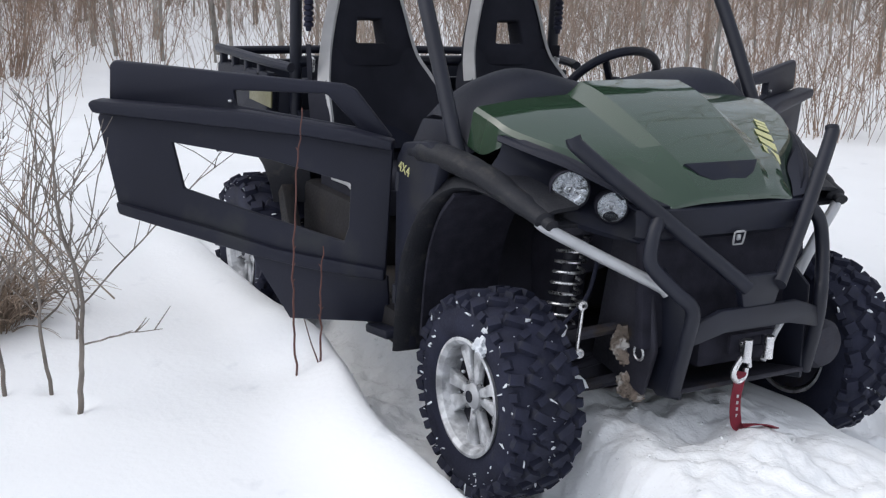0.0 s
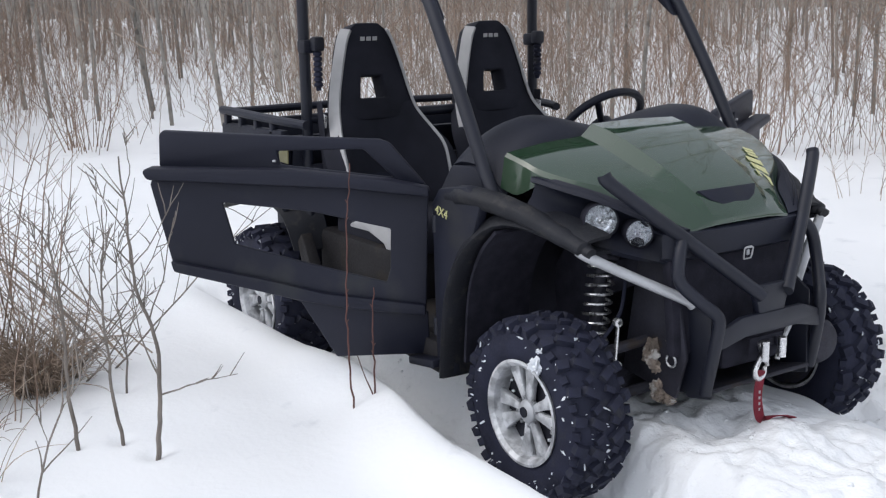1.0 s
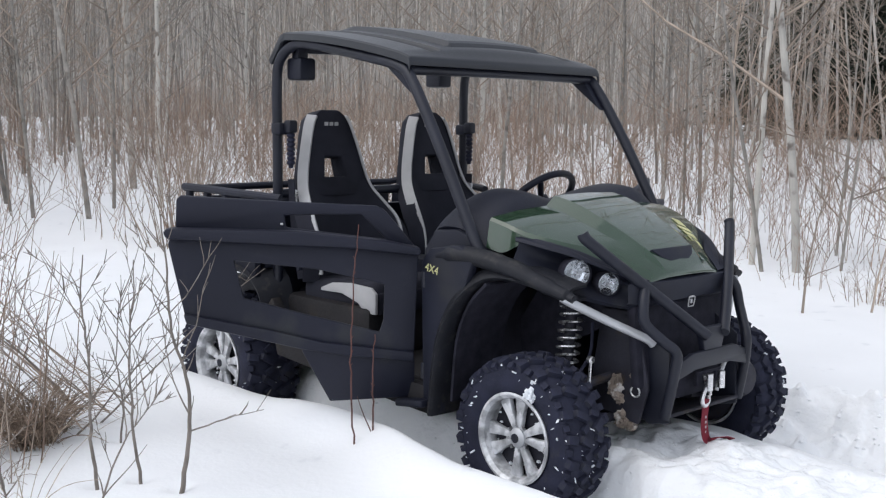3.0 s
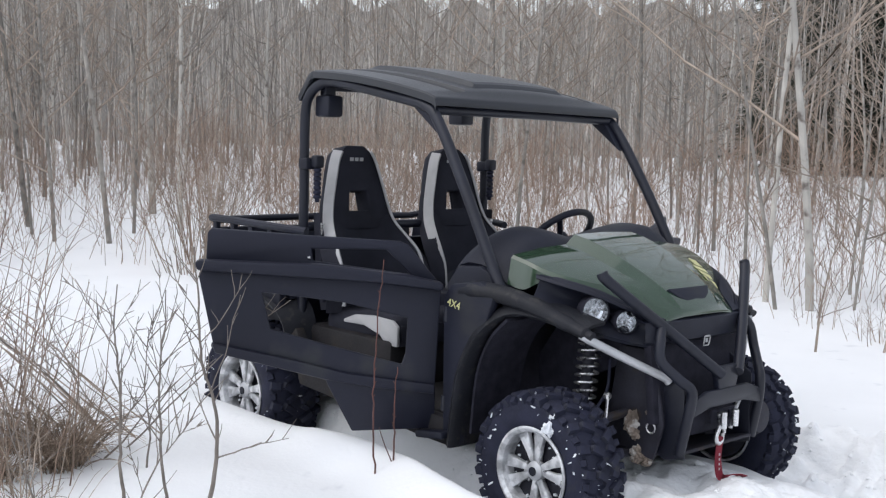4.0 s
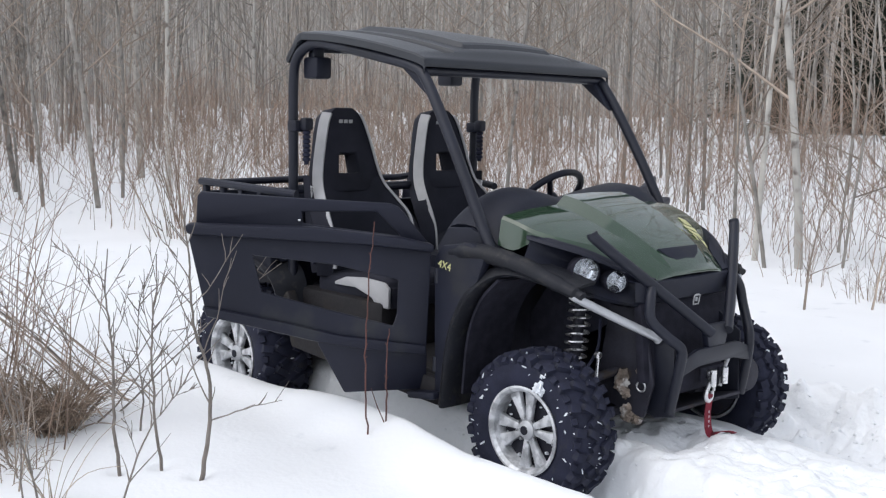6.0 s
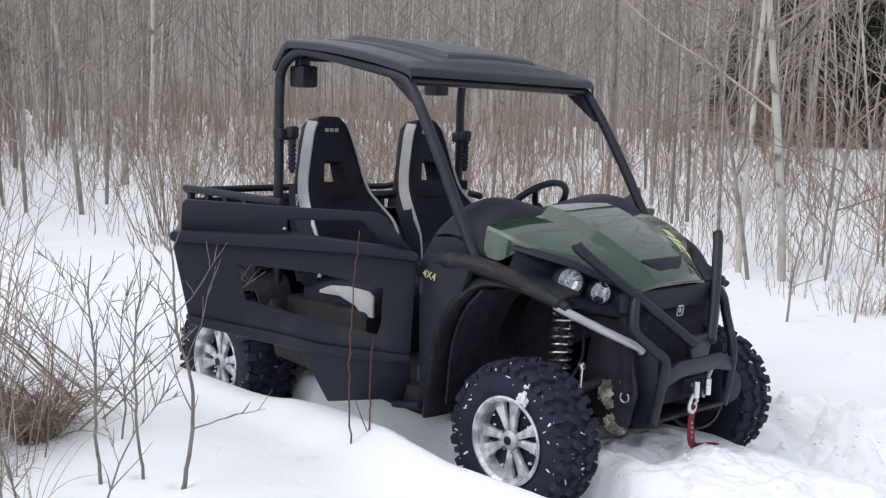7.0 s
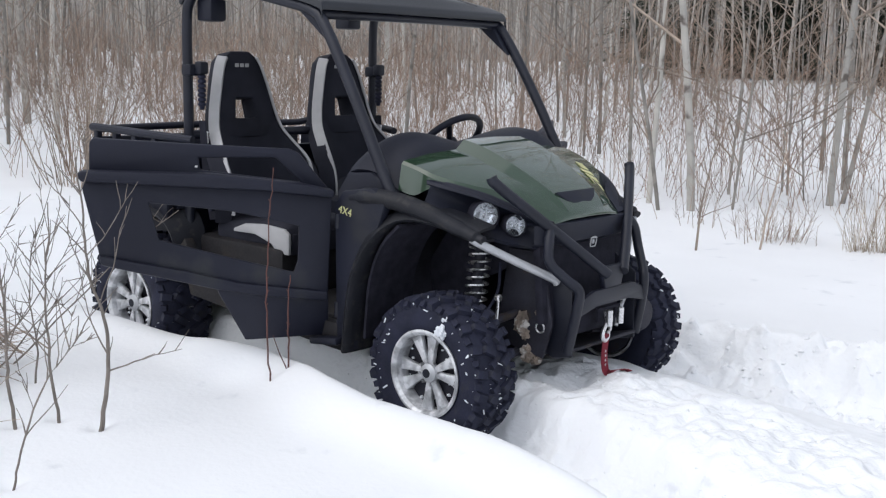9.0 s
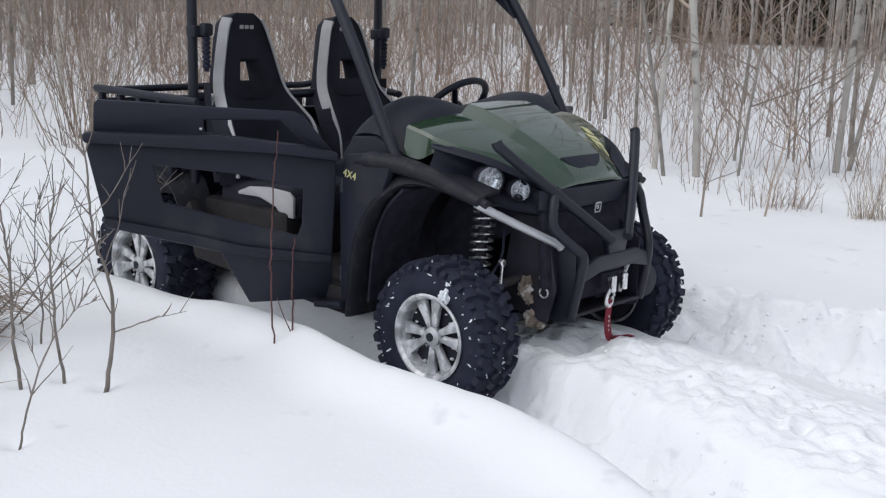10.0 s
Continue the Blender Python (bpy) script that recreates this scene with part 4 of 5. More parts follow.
# doors, hinged at the front and standing open
def door(s, swing):
    """Built along x from the hinge to the back, outside at -y; the left one is mirrored."""
    hinge = Matrix.Translation((0.47, s * 0.665, 0)) @ Matrix.Rotation(radians(180 + (swing if s < 0 else -swing)), 4, "Z")
    flip = Matrix.Diagonal((1, -1 if s < 0 else 1, 1, 1))

    def sheet(name, outline, holes, off, thick, bevel, parent, label="", slope=None):
        bm = plate(outline, holes, thick, bevel)
        for v in bm.verts:
            v.co.y += off if slope is None else slope(v.co.z)
        bmesh.ops.transform(bm, matrix=flip if parent else hinge @ flip, verts=bm.verts)
        bmesh.ops.recalc_face_normals(bm, faces=bm.faces)
        return part(name, bm, M_SHEET, parent, label)

    hole = [(0.74, 0.935), (0.705, 0.79), (0.46, 0.722), (0.185, 0.652), (0.17, 0.70), (0.166, 0.84), (0.43, 0.90)]
    outer = [(0.035, 0.965), (0.30, 1.00), (0.965, 1.045), (0.985, 1.0), (0.92, 0.70), (0.88, 0.685), (0.60, 0.622), (0.49, 0.592), (0.30, 0.56), (0.05, 0.535)]
    bm = plate(outer, [hole], 0.022, 0.006)
    bmesh.ops.transform(bm, matrix=flip, verts=bm.verts)
    bmesh.ops.recalc_face_normals(bm, faces=bm.faces)
    d = part("door", bm, M_SHEET, car, "black moulded half door standing open")
    d.matrix_local = hinge
    sheet("belt_rail", [(0.03, 0.955), (0.30, 0.985), (0.985, 1.02), (1.0, 1.05), (0.98, 1.062), (0.50, 1.050), (0.16, 1.012), (0.03, 0.985)], [], -0.045, 0.075, 0.014, d)
    sheet("upper_frame", [(0.96, 1.055), (0.955, 1.165), (0.94, 1.18), (0.55, 1.158), (0.20, 1.142), (0.165, 1.128), (0.045, 0.985), (0.10, 0.985)], [[(0.55, 1.105), (0.545, 1.058), (0.40, 1.04), (0.155, 1.01), (0.255, 1.108)]], 0.035, 0.03, 0.008, d)
    sheet("lower_panel", [(0.045, 0.545), (0.30, 0.57), (0.49, 0.60), (0.48, 0.57), (0.375, 0.365), (0.04, 0.378)], [], 0, 0.022, 0.006, d, slope=lambda z: 0.004 + 0.055 * (0.60 - z) / 0.23)
    sheet("lower_rib", [(0.92, 0.695), (0.93, 0.735), (0.60, 0.668), (0.40, 0.618), (0.05, 0.575), (0.05, 0.535), (0.30, 0.56), (0.49, 0.592)], [], -0.018, 0.04, 0.010, d)
    for z in (0.50, 0.86):
        part("hinge", lathe([(0.012, -0.03), (0.012, 0.03)], 12, pose(0.012, 0.01, z) @ pose(0, 0, 0, 90, 0, 0), closed=False), M_TUBE, d)
    part("latch", box((0.012, 0.012, 0.010), (0.56, s * 0.03, 1.072), bevel=0.003), M_STEEL, d)
    return d


door(-1, 54)
door(1, 60)

writing("4X4", 0.044, pose(0.520, -0.6890, 0.905, 90, 10, 0) @ pose(0, 0, 0, 0, 0, 0), M_YELLOW, car, "drive_decal")


# cargo bed
part("bed_floor", box((0.66, 1.30, 0.04), (-0.99, 0, 0.80), bevel=0.01), M_BLACK, car)


def bed_side(s):
    bs = part("bed_side", plate([(-0.66, 0.74), (-0.66, 1.085), (-1.30, 1.075), (-1.33, 0.74), (-1.22, 0.74), (-1.16, 0.78), (-0.80, 0.78), (-0.74, 0.74)], thick=0.04, bevel=0.01, m=pose(0, -0.02 + s * 0.69, 0)), M_BLACK, car, "black plastic cargo bed side")
    part("bed_rail", tube([(-0.52, s * 0.66, 1.115), (-0.70, s * 0.70, 1.125), (-1.22, s * 0.71, 1.135), (-1.285, s * 0.70, 1.13), (-1.31, s * 0.66, 1.12)], 0.019, 10, 5), M_BLACK, bs)
    for k in range(4):
        part("rail_post", box((0.035, 0.03, 0.06), (-0.76 - 0.165 * k, s * 0.695, 1.09), bevel=0.006), M_BLACK, bs)
    pl = part("badge_plate", box((0.26, 0.006, 0.095), (-0.72, s * 0.713, 1.005), (0, 2, 0), bevel=0.002), mat("olive_badge", (0.15, 0.14, 0.07), 0.45, var=0.15, scale=10, bump=0.1), bs, "olive and yellow maker badge")
    for k in range(9):
        part("badge_bar", box((0.011, 0.002, 0.020), (-0.625 - 0.0165 * k, s * 0.718, 1.030), (0, 2, 0), bevel=0), M_YELLOW, pl, smooth=False)
    part("rear_fender", shell([[(-0.60, s * 0.70, 0.58), (-0.64, s * 0.72, 0.70), (-0.74, s * 0.735, 0.77), (-0.96, s * 0.74, 0.79), (-1.18, s * 0.735, 0.77), (-1.31, s * 0.72, 0.68)], [(-0.56, s * 0.55, 0.58), (-0.60, s * 0.56, 0.74), (-0.72, s * 0.57, 0.81), (-0.96, s * 0.57, 0.83), (-1.20, s * 0.57, 0.81), (-1.33, s * 0.57, 0.69)]], 0.012, sub=3), M_FLARE, car)


both(bed_side)
part("tailgate", plate([(-0.67, 0.76), (0.67, 0.76), (0.67, 1.08), (-0.67, 1.08)], thick=0.04, bevel=0.01, m=pose(-1.32, 0, 0, 0, 0, 90)), M_BLACK, car)
part("tailgate_rail", tube([(-1.31, -0.66, 1.12), (-1.33, 0, 1.125), (-1.31, 0.66, 1.12)], 0.019, 10, 4), M_BLACK, car)
part("headboard", plate([(-0.66, 0.80), (0.66, 0.80), (0.66, 1.06), (-0.66, 1.06)], thick=0.03, bevel=0.01, m=pose(-0.66, 0, 0, 0, 0, 90)), M_BLACK, car)



# ---- loose snow thrown up along the ruts ----
def clod_shapes(n):
    out = []
    for k in range(n):
        bm = lump(1.0, (0, 0, 0), 11.3 * k + 1, 0.65, 2)
        for v in bm.verts:
            v.co *= 1 + 0.5 * noise.noise(v.co * 2.6 + Vector((k * 5.1, 0, 2)))
        out.append((np.array([v.co[:] for v in bm.verts]), [tuple(v.index for v in f.verts) for f in bm.faces]))
        bm.free()
    return out


SHAPES = clod_shapes(6)
rs = np.random.RandomState(17)
cv, cf, cn = [], [], 0
made = 0
while made < 2800:
    x = -0.8 + 3.2 * rs.rand() ** 1.1
    swing = -0.28 * max(0, x - 1.5) ** 1.2
    pick = rs.rand()
    if pick < 0.50:
        y = 0.4 * swing + 0.15 * max(0, x - 1) + rs.normal(1.08, 0.17)
    elif pick < 0.80:
        y = 0.7 * swing + rs.normal(-0.12, 0.22)
    else:
        y = swing + rs.normal(-0.62, 0.12)
    size = 0.003 + (0.011 if pick < 0.5 else 0.009) * rs.rand() ** 3
    verts, faces = SHAPES[rs.randint(6)]
    a = rs.rand() * math.tau
    rot = np.array([[math.cos(a), -math.sin(a), 0], [math.sin(a), math.cos(a), 0], [0, 0, 1]])
    cv.append(verts @ rot.T * size + np.array([x, y, gz(x, y) - size * 0.55]))
    cf += [tuple(i + cn for i in f) for f in faces]
    cn += len(verts)
    made += 1
cm = bpy.data.meshes.new("snow_clods")
cm.from_pydata(np.concatenate(cv).tolist(), [], cf)
clods_ob = part_mesh("snow_clods", cm, M_CHURN, smooth=False)
cm.shade_smooth()
tagged(clods_ob, "small loose clods of snow strewn along the wheel ruts", "snow", kind="stuff")


# ---- plants ----
def wander(rs, p, d, length, n, bend=0.25, rise=0.0):
    """A crooked line of n points from p along d."""
    p, d = np.array(p, float), np.array(d, float)
    d /= np.linalg.norm(d)
    out = [p.copy()]
    for _ in range(n - 1):
        d = d + rs.normal(0, bend, 3) * 0.5 + np.array([0, 0, rise])
        d /= np.linalg.norm(d)
        p = p + d * length / (n - 1)
        out.append(p.copy())
    return np.array(out)


def at_along(pts, k):
    i = min(int(k * (len(pts) - 1)), len(pts) - 2)
    f = k * (len(pts) - 1) - i
    return pts[i] * (1 - f) + pts[i + 1] * f


def tree_meshes(seed, height, r0, low=0.25, limbs=22, tilt=(0, 0)):
    """A young bare hardwood: a tapered trunk, and its limbs with twigs."""
    rs = np.random.RandomState(seed)
    lean = rs.normal(0, 0.028, 2) + np.array(tilt)
    trunk = wander(rs, (0, 0, -0.25), (lean[0], lean[1], 1), height, 14, 0.06, 0.02)
    t, b = Stems(), Stems()
    t.add(np.vstack([trunk[0] + [0, 0, -0.05], trunk]), r0 * 1.25, r0 * 0.12, 8)
    for k in range(limbs):
        f = low + (0.97 - low) * (k + rs.rand()) / limbs
        p, a = at_along(trunk, f), rs.rand() * math.tau
        ln = height * (0.28 * (1 - f) + 0.05) * rs.uniform(0.6, 1.3)
        up = rs.uniform(0.45, 1.2)
        limb = wander(rs, p, (math.cos(a), math.sin(a), up), ln, 6, 0.22, 0.07)
        rr = r0 * (1 - f) * 0.36 + 0.004
        b.add(limb, rr, 0.0025, 4)
        for j in range(4):
            q = at_along(limb, rs.uniform(0.25, 0.98))
            c = a + rs.normal(0, 0.9)
            tw = wander(rs, q, (math.cos(c), math.sin(c), rs.uniform(0.2, 1.2)), ln * rs.uniform(0.25, 0.55), 4, 0.3, 0.05)
            b.add(tw, rr * 0.4 + 0.0015, 0.0015, 3)
    return t.mesh("trunk"), b.mesh("branches")


KINDS = []
for k in range(9):
    rs = np.random.RandomState(50 + k)
    KINDS.append((*tree_meshes(100 + k, rs.uniform(6.5, 9.5), rs.uniform(0.018, 0.036), 0.22, 24), M_BIRCH if k % 4 == 1 else M_BARK))


def plant_tree(x, y, k, scale, turn, label, group="bare trees of the thicket"):
    tm, bmsh, bark = KINDS[k]
    e = new("aspen_tree")
    e.matrix_basis = pose(x, y, gz(x, y), 0, 0, turn) @ Matrix.Scale(scale, 4)
    for nm, me, mt in (("trunk", tm, bark), ("crown", bmsh, M_TWIG if bark is M_BARK else M_BARK)):
        if not me.materials:
            me.materials.append(mt)
            me.shade_smooth()
        o = new(nm, me)
        o.parent = e
    return tagged(e, label, "tree", group)


PALE, GREY = "slender pale-barked leafless young tree in snow", "slender grey leafless young tree in snow"
CAM = np.array([3.6, -3.5])


def spot(bearing, dist):
    return CAM[0] + dist * math.cos(radians(bearing)), CAM[1] + dist * math.sin(radians(bearing))


# the trees that stand clear at the wood's edge: x, y, foot radius, height, lean to the right, bark, lowest limb
for k, (x, y, r, h, ln, bark, low) in enumerate((
        (-1.085, 5.12, 0.042, 9.5, 0.02, M_BIRCH, 0.16), (-1.28, 4.93, 0.021, 6.0, -0.16, M_BARK, 0.10), (-1.62, 5.25, 0.032, 9.0, 0.0, M_BIRCH, 0.2), (-0.93, 5.55, 0.015, 5.0, 0.05, M_BARK, 0.1),
        (-1.55, 6.7, 0.017, 5.5, 0.03, M_BARK, 0.1), (-0.49, 6.74, 0.042, 9.5, 0.03, M_BIRCH, 0.2), (-0.52, 7.05, 0.030, 8.0, 0.10, M_BARK, 0.16), (-1.1, 8.7, 0.036, 9.0, 0.0, M_BARK, 0.2),
        (-1.15, 7.3, 0.015, 4.5, -0.08, M_BARK, 0.06), (-0.8, 6.9, 0.010, 4.0, 0.0, M_BARK, 0.1), (-0.25, 7.9, 0.014, 5.0, 0.05, M_BARK, 0.1), (-1.35, 7.6, 0.013, 4.5, 0.0, M_BARK, 0.08), (0.25, 7.4, 0.022, 7.0, 0.06, M_BARK, 0.1), (-2.3, 6.0, 0.022, 7.0, -0.03, M_BARK, 0.15),
        (-9.1, 2.5, 0.040, 8.0, -0.06, M_BARK, 0.2), (-11.1, 2.3, 0.045, 9.0, -0.12, M_BARK, 0.2), (-9.6, 2.0, 0.030, 7.0, -0.08, M_BARK, 0.15), (-12.0, 4.6, 0.065, 9.5, 0.0, M_BARK, 0.25), (-10.6, 1.4, 0.030, 7.5, -0.1, M_BARK, 0.2), (-9.9, 3.2, 0.028, 7.0, 0.04, M_BARK, 0.15), (-13.0, 1.9, 0.045, 9.0, -0.05, M_BARK, 0.2), (-12.4, 0.9, 0.04, 8.0, -0.1, M_BARK, 0.2))):
    tm, cm_ = tree_meshes(900 + k, h, r / 1.25, low, 20, (0.735 * ln, 0.678 * ln))
    e = new("aspen_tree")
    e.matrix_basis = pose(x, y, gz(x, y))
    for nm, me, mt in (("trunk", tm, bark), ("crown", cm_, M_TWIG)):
        o = part_mesh(nm, me, mt, e)
    tagged(e, PALE if bark is M_BIRCH else GREY, "tree", "bare trees of the thicket")
rs = np.random.RandomState(11)
count = 0
while count < 270:
    b, d = rs.uniform(98, 188), 11 + 21 * rs.rand() ** 0.8
    x, y = spot(b, d)
    if (b < 131 and d < 14.5) or d < 12.0 + 3.0 * max(0, (b - 140) / 40) or (-6 < x < 8 and y < 5.0) or (x > -8 and y < 3):
        continue
    k = rs.randint(0, 9)
    plant_tree(x, y, k, rs.uniform(0.65, 1.1), rs.uniform(0, 360), PALE if KINDS[k][2] is M_BIRCH else GREY)
    count += 1

# the wood further off, all round
st = Stems()
rs = np.random.RandomState(21)
for k in range(6400):
    # stems past bearing 198 are unseen, added to darken what the hood reflects
    front = k < 4000
    b = rs.uniform(88, 198) if front else rs.uniform(198, 448)
    d = 24 + 44 * rs.rand() ** 0.8 if front else rs.uniform(26, 60)
    if b < 124 and d < 44 and rs.rand() < 0.45:
        continue
    x, y = spot(b, d)
    h, r = rs.uniform(6.0, 13.0), rs.uniform(0.014, 0.040)
    z = gz(x, y)
    tr = wander(rs, (x, y, z - 0.1), (rs.normal(0, 0.07), rs.normal(0, 0.07), 1), h, 5, 0.08, 0.02)
    st.add(tr, r, 0.006, 3)
    for j in range(9 if front else 4):
        p, a = at_along(tr, rs.uniform(0.12, 0.98)), rs.rand() * math.tau
        st.add(wander(rs, p, (math.cos(a), math.sin(a), rs.uniform(0.5, 1.8)), rs.uniform(0.4, 1.6), 3, 0.3), 0.007, 0.003, 3)
woods = part_mesh("far_woods", st.mesh("far_woods"), M_FAR, smooth=False)
tagged(woods, "dense grey-brown leafless young wood behind the clearing, with unseen stems added behind the viewer", "woods", kind="stuff")

# reddish undergrowth standing in the snow
st = Stems()
rs = np.random.RandomState(31)
made = 0
while made < 6400:
    b, d = rs.uniform(98, 190), 8.5 + 26 * rs.rand() ** 0.9
    x, y = spot(b, d)
    thin = bumps(x, y, 2.2)
    edge = 10.5 + 2.5 * max(0, (b - 135) / 40)
    if d < edge - 1.5 + 2.5 * bumps(x, y, 1.3) or (x > -6 and y < 4.9 + 0.8 * bumps(x, y, 0.9)) or thin < 0.30 or rs.rand() > 0.3 + thin or (d > 20 and rs.rand() < 0.5) or (b < 130 and rs.rand() < 0.6) or (147 < b < 164 and d < 19 and rs.rand() < 0.75):
        continue
    h = rs.uniform(0.4, 1.9) * (0.7 + 0.5 * thin)
    tr = wander(rs, (x, y, gz(x, y) - 0.05), (rs.normal(0, 0.20), rs.normal(0, 0.20), 1), h, 6, 0.24, 0.03)
    st.add(tr, rs.uniform(0.0022, 0.0048), 0.0013, 3)
    for j in range(4):
        p, a = at_along(tr, rs.uniform(0.3, 0.95)), rs.rand() * math.tau
        st.add(wander(rs, p, (math.cos(a), math.sin(a), rs.uniform(0.6, 1.8)), h * rs.uniform(0.15, 0.45), 3, 0.3), 0.003, 0.0014, 3)
    made += 1
brush = part_mesh("undergrowth", st.mesh("undergrowth"), M_BRUSH, smooth=False)
tagged(brush, "reddish brown leafless undergrowth standing in snow", "brush", kind="stuff")

# dark spruces beyond the hardwoods
def spruce_mesh(seed, h):
    rs = np.random.RandomState(seed)
    t, n = Stems(), Stems()
    t.add([(0, 0, -0.2), (0, 0, h * 0.5), (0, 0, h)], 0.12, 0.01, 6)
    for k in range(46):
        f = 0.06 + 0.92 * k / 46
        for j in range(9):
            a, ln = rs.rand() * math.tau, h * 0.24 * (1 - f) + 0.12
            bough = wander(rs, (0, 0, h * f), (math.cos(a), math.sin(a), rs.uniform(-0.35, 0.1)), ln * rs.uniform(0.7, 1.15), 4, 0.15)
            n.add(bough, 0.016, 0.005, 3)
            for m in range(7):
                q, c = at_along(bough, rs.uniform(0.2, 1.0)), a + rs.choice([-1, 1]) * rs.uniform(0.5, 1.1)
                n.add(wander(rs, q, (math.cos(c), math.sin(c), rs.uniform(-0.5, 0.0)), ln * 0.3, 2, 0.1), 0.022, 0.004, 3)
    return t.mesh("trunk"), n.mesh("crown")


SPRUCE = [spruce_mesh(300 + k, 10.5 + 1.5 * k) for k in range(2)]
rs = np.random.RandomState(41)
for k in range(46):
    b, d = 98 + 22.5 * (k + 0.8 * rs.rand()) / 46, rs.uniform(34, 48)
    x, y = spot(b, d)
    e = new("spruce_tree")
    e.matrix_basis = pose(x, y, gz(x, y), 0, 0, 73 * k)
    for nm, me, mt in zip(("trunk", "crown"), SPRUCE[k % 2], (M_BARK, M_SPRUCE)):
        if not me.materials:
            me.materials.append(mt)
        o = new(nm, me)
        o.parent = e
    tagged(e, "dark green spruce behind the bare trees", "tree", "spruces at the wood's back")


def shrub(x, y, stems, h, spread, r, material, seed, name, label, cat, group="", twigs=4, lean=(0, 0), sides=4):
    """Stems that fan out from one root, with side twigs."""
    rs = np.random.RandomState(seed)
    s = Stems()
    for k in range(stems):
        a, q = rs.rand() * math.tau, rs.rand() ** 0.6 * spread * 0.35
        px, py = x + q * math.cos(a), y + q * math.sin(a)
        ln = h * rs.uniform(0.55, 1.1)
        tr = wander(rs, (px - x, py - y, gz(px, py) - gz(x, y) - 0.06), (math.cos(a) * spread * rs.uniform(0.1, 0.6) + lean[0], math.sin(a) * spread * rs.uniform(0.1, 0.6) + lean[1], 1), ln, 7, 0.16, 0.02)
        s.add(tr, r * rs.uniform(0.7, 1.2), r * 0.3, sides)
        for j in range(twigs):
            p, c = at_along(tr, rs.uniform(0.25, 0.97)), rs.rand() * math.tau
            tw = wander(rs, p, (math.cos(c), math.sin(c), rs.uniform(0.5, 1.6)), ln * rs.uniform(0.12, 0.32), 4, 0.28, 0.03)
            s.add(tw, r * 0.45, r * 0.22, 3)
    ob = part_mesh(name, s.mesh(name), material)
    ob.location = (x, y, gz(x, y))
    return tagged(ob, label, cat, group)


def grass_tuft(x, y, blades, h, seed, material=None, droop=0.5, spread=0.12):
    """A clump of dead bent blades."""
    rs = np.random.RandomState(seed)
    s = Stems()
    for k in range(blades):
        a, q = rs.rand() * math.tau, rs.rand() * spread
        c = a + rs.normal(0, 0.6)
        tr = wander(rs, (q * math.cos(a), q * math.sin(a), -0.04), (0.22 * math.cos(c), 0.22 * math.sin(c), 1), h * rs.uniform(0.4, 1.1), 8, 0.16, -droop * 0.12)
        s.add(tr, rs.uniform(0.0016, 0.003), 0.0008, 3)
    ob = part_mesh("grass_tuft", s.mesh("grass_tuft"), material or M_GRASS)
    ob.location = (x, y, gz(x, y))
    return tagged(ob, "tuft of dead straw-coloured grass in snow", "grass", "dead grass tufts")


# saplings in the foreground, each with its own crook
def sapling(name_seed, x, y, pts, r, sides, label, bark=None):
    """pts: the stem from its foot; sides: (where along, direction, length)."""
    rs = np.random.RandomState(name_seed)
    s = Stems()
    stem = np.array([tuple(p) for p in curve_pts(pts, 5)])
    stem[:, 2] -= 0.03
    stem[2:, :2] += np.cumsum(rs.normal(0, 0.003, (len(stem) - 2, 2)), 0)
    s.add(stem, r * 0.82, r * 0.22, 8)
    for f, d, ln in sides:
        p = at_along(stem, f)
        br = wander(rs, p, d, ln, 9, 0.26, 0.05)
        s.add(br, r * 0.33 * (1 - 0.5 * f), 0.0011, 5)
        for j in range(4):
            q = at_along(br, rs.uniform(0.3, 0.95))
            dd = np.array(d, float) / np.linalg.norm(d) + rs.normal(0, 0.55, 3) + np.array([0, 0, 0.35])
            s.add(wander(rs, q, dd, ln * rs.uniform(0.12, 0.35), 4, 0.22, 0.03), 0.0022, 0.001, 4)
    for j in range(9):
        q = at_along(stem, rs.uniform(0.3, 1.0))
        a = rs.rand() * math.tau
        s.add(wander(rs, q, (math.cos(a) * 0.8, math.sin(a) * 0.8, 1), rs.uniform(0.08, 0.26), 6, 0.2, 0.02), 0.0028, 0.001, 4)
    ob = part_mesh("sapling", s.mesh("sapling"), bark or M_SAPLING)
    ob.location = (x, y, gz(x, y))
    return tagged(ob, label, "sapling", "bare saplings in the foreground")


# picture-right and away from the viewer in the plan
RT, AW = np.array([0.735, 0.678, 0]), np.array([-0.678, 0.735, 0])


def dirn(r, a, u):
    return tuple(RT * r + AW * a + np.array([0, 0, u]))


def stemline(rows):
    return [tuple(RT * r + AW * a + np.array([0, 0, z])) for r, a, z in rows]


sapling(1, 0.223, -1.616, stemline(((0, 0, 0), (0.03, 0, 0.14), (0.055, 0, 0.30), (0.035, 0.02, 0.46), (0.0, 0, 0.62), (-0.02, 0, 0.82), (-0.05, 0.02, 1.02))), 0.0115,
        ((0.30, dirn(1.0, 0.1, 0.45), 0.27), (0.36, dirn(-0.6, 0.2, 0.9), 0.34), (0.55, dirn(0.35, 0.0, 1), 0.36), (0.62, dirn(-0.45, -0.3, 1), 0.34), (0.72, dirn(0.5, 0.3, 0.9), 0.32), (0.8, dirn(-0.6, 0.1, 0.8), 0.24), (0.9, dirn(0.4, -0.2, 1), 0.2)), "leafless grey sapling with a long low side branch")
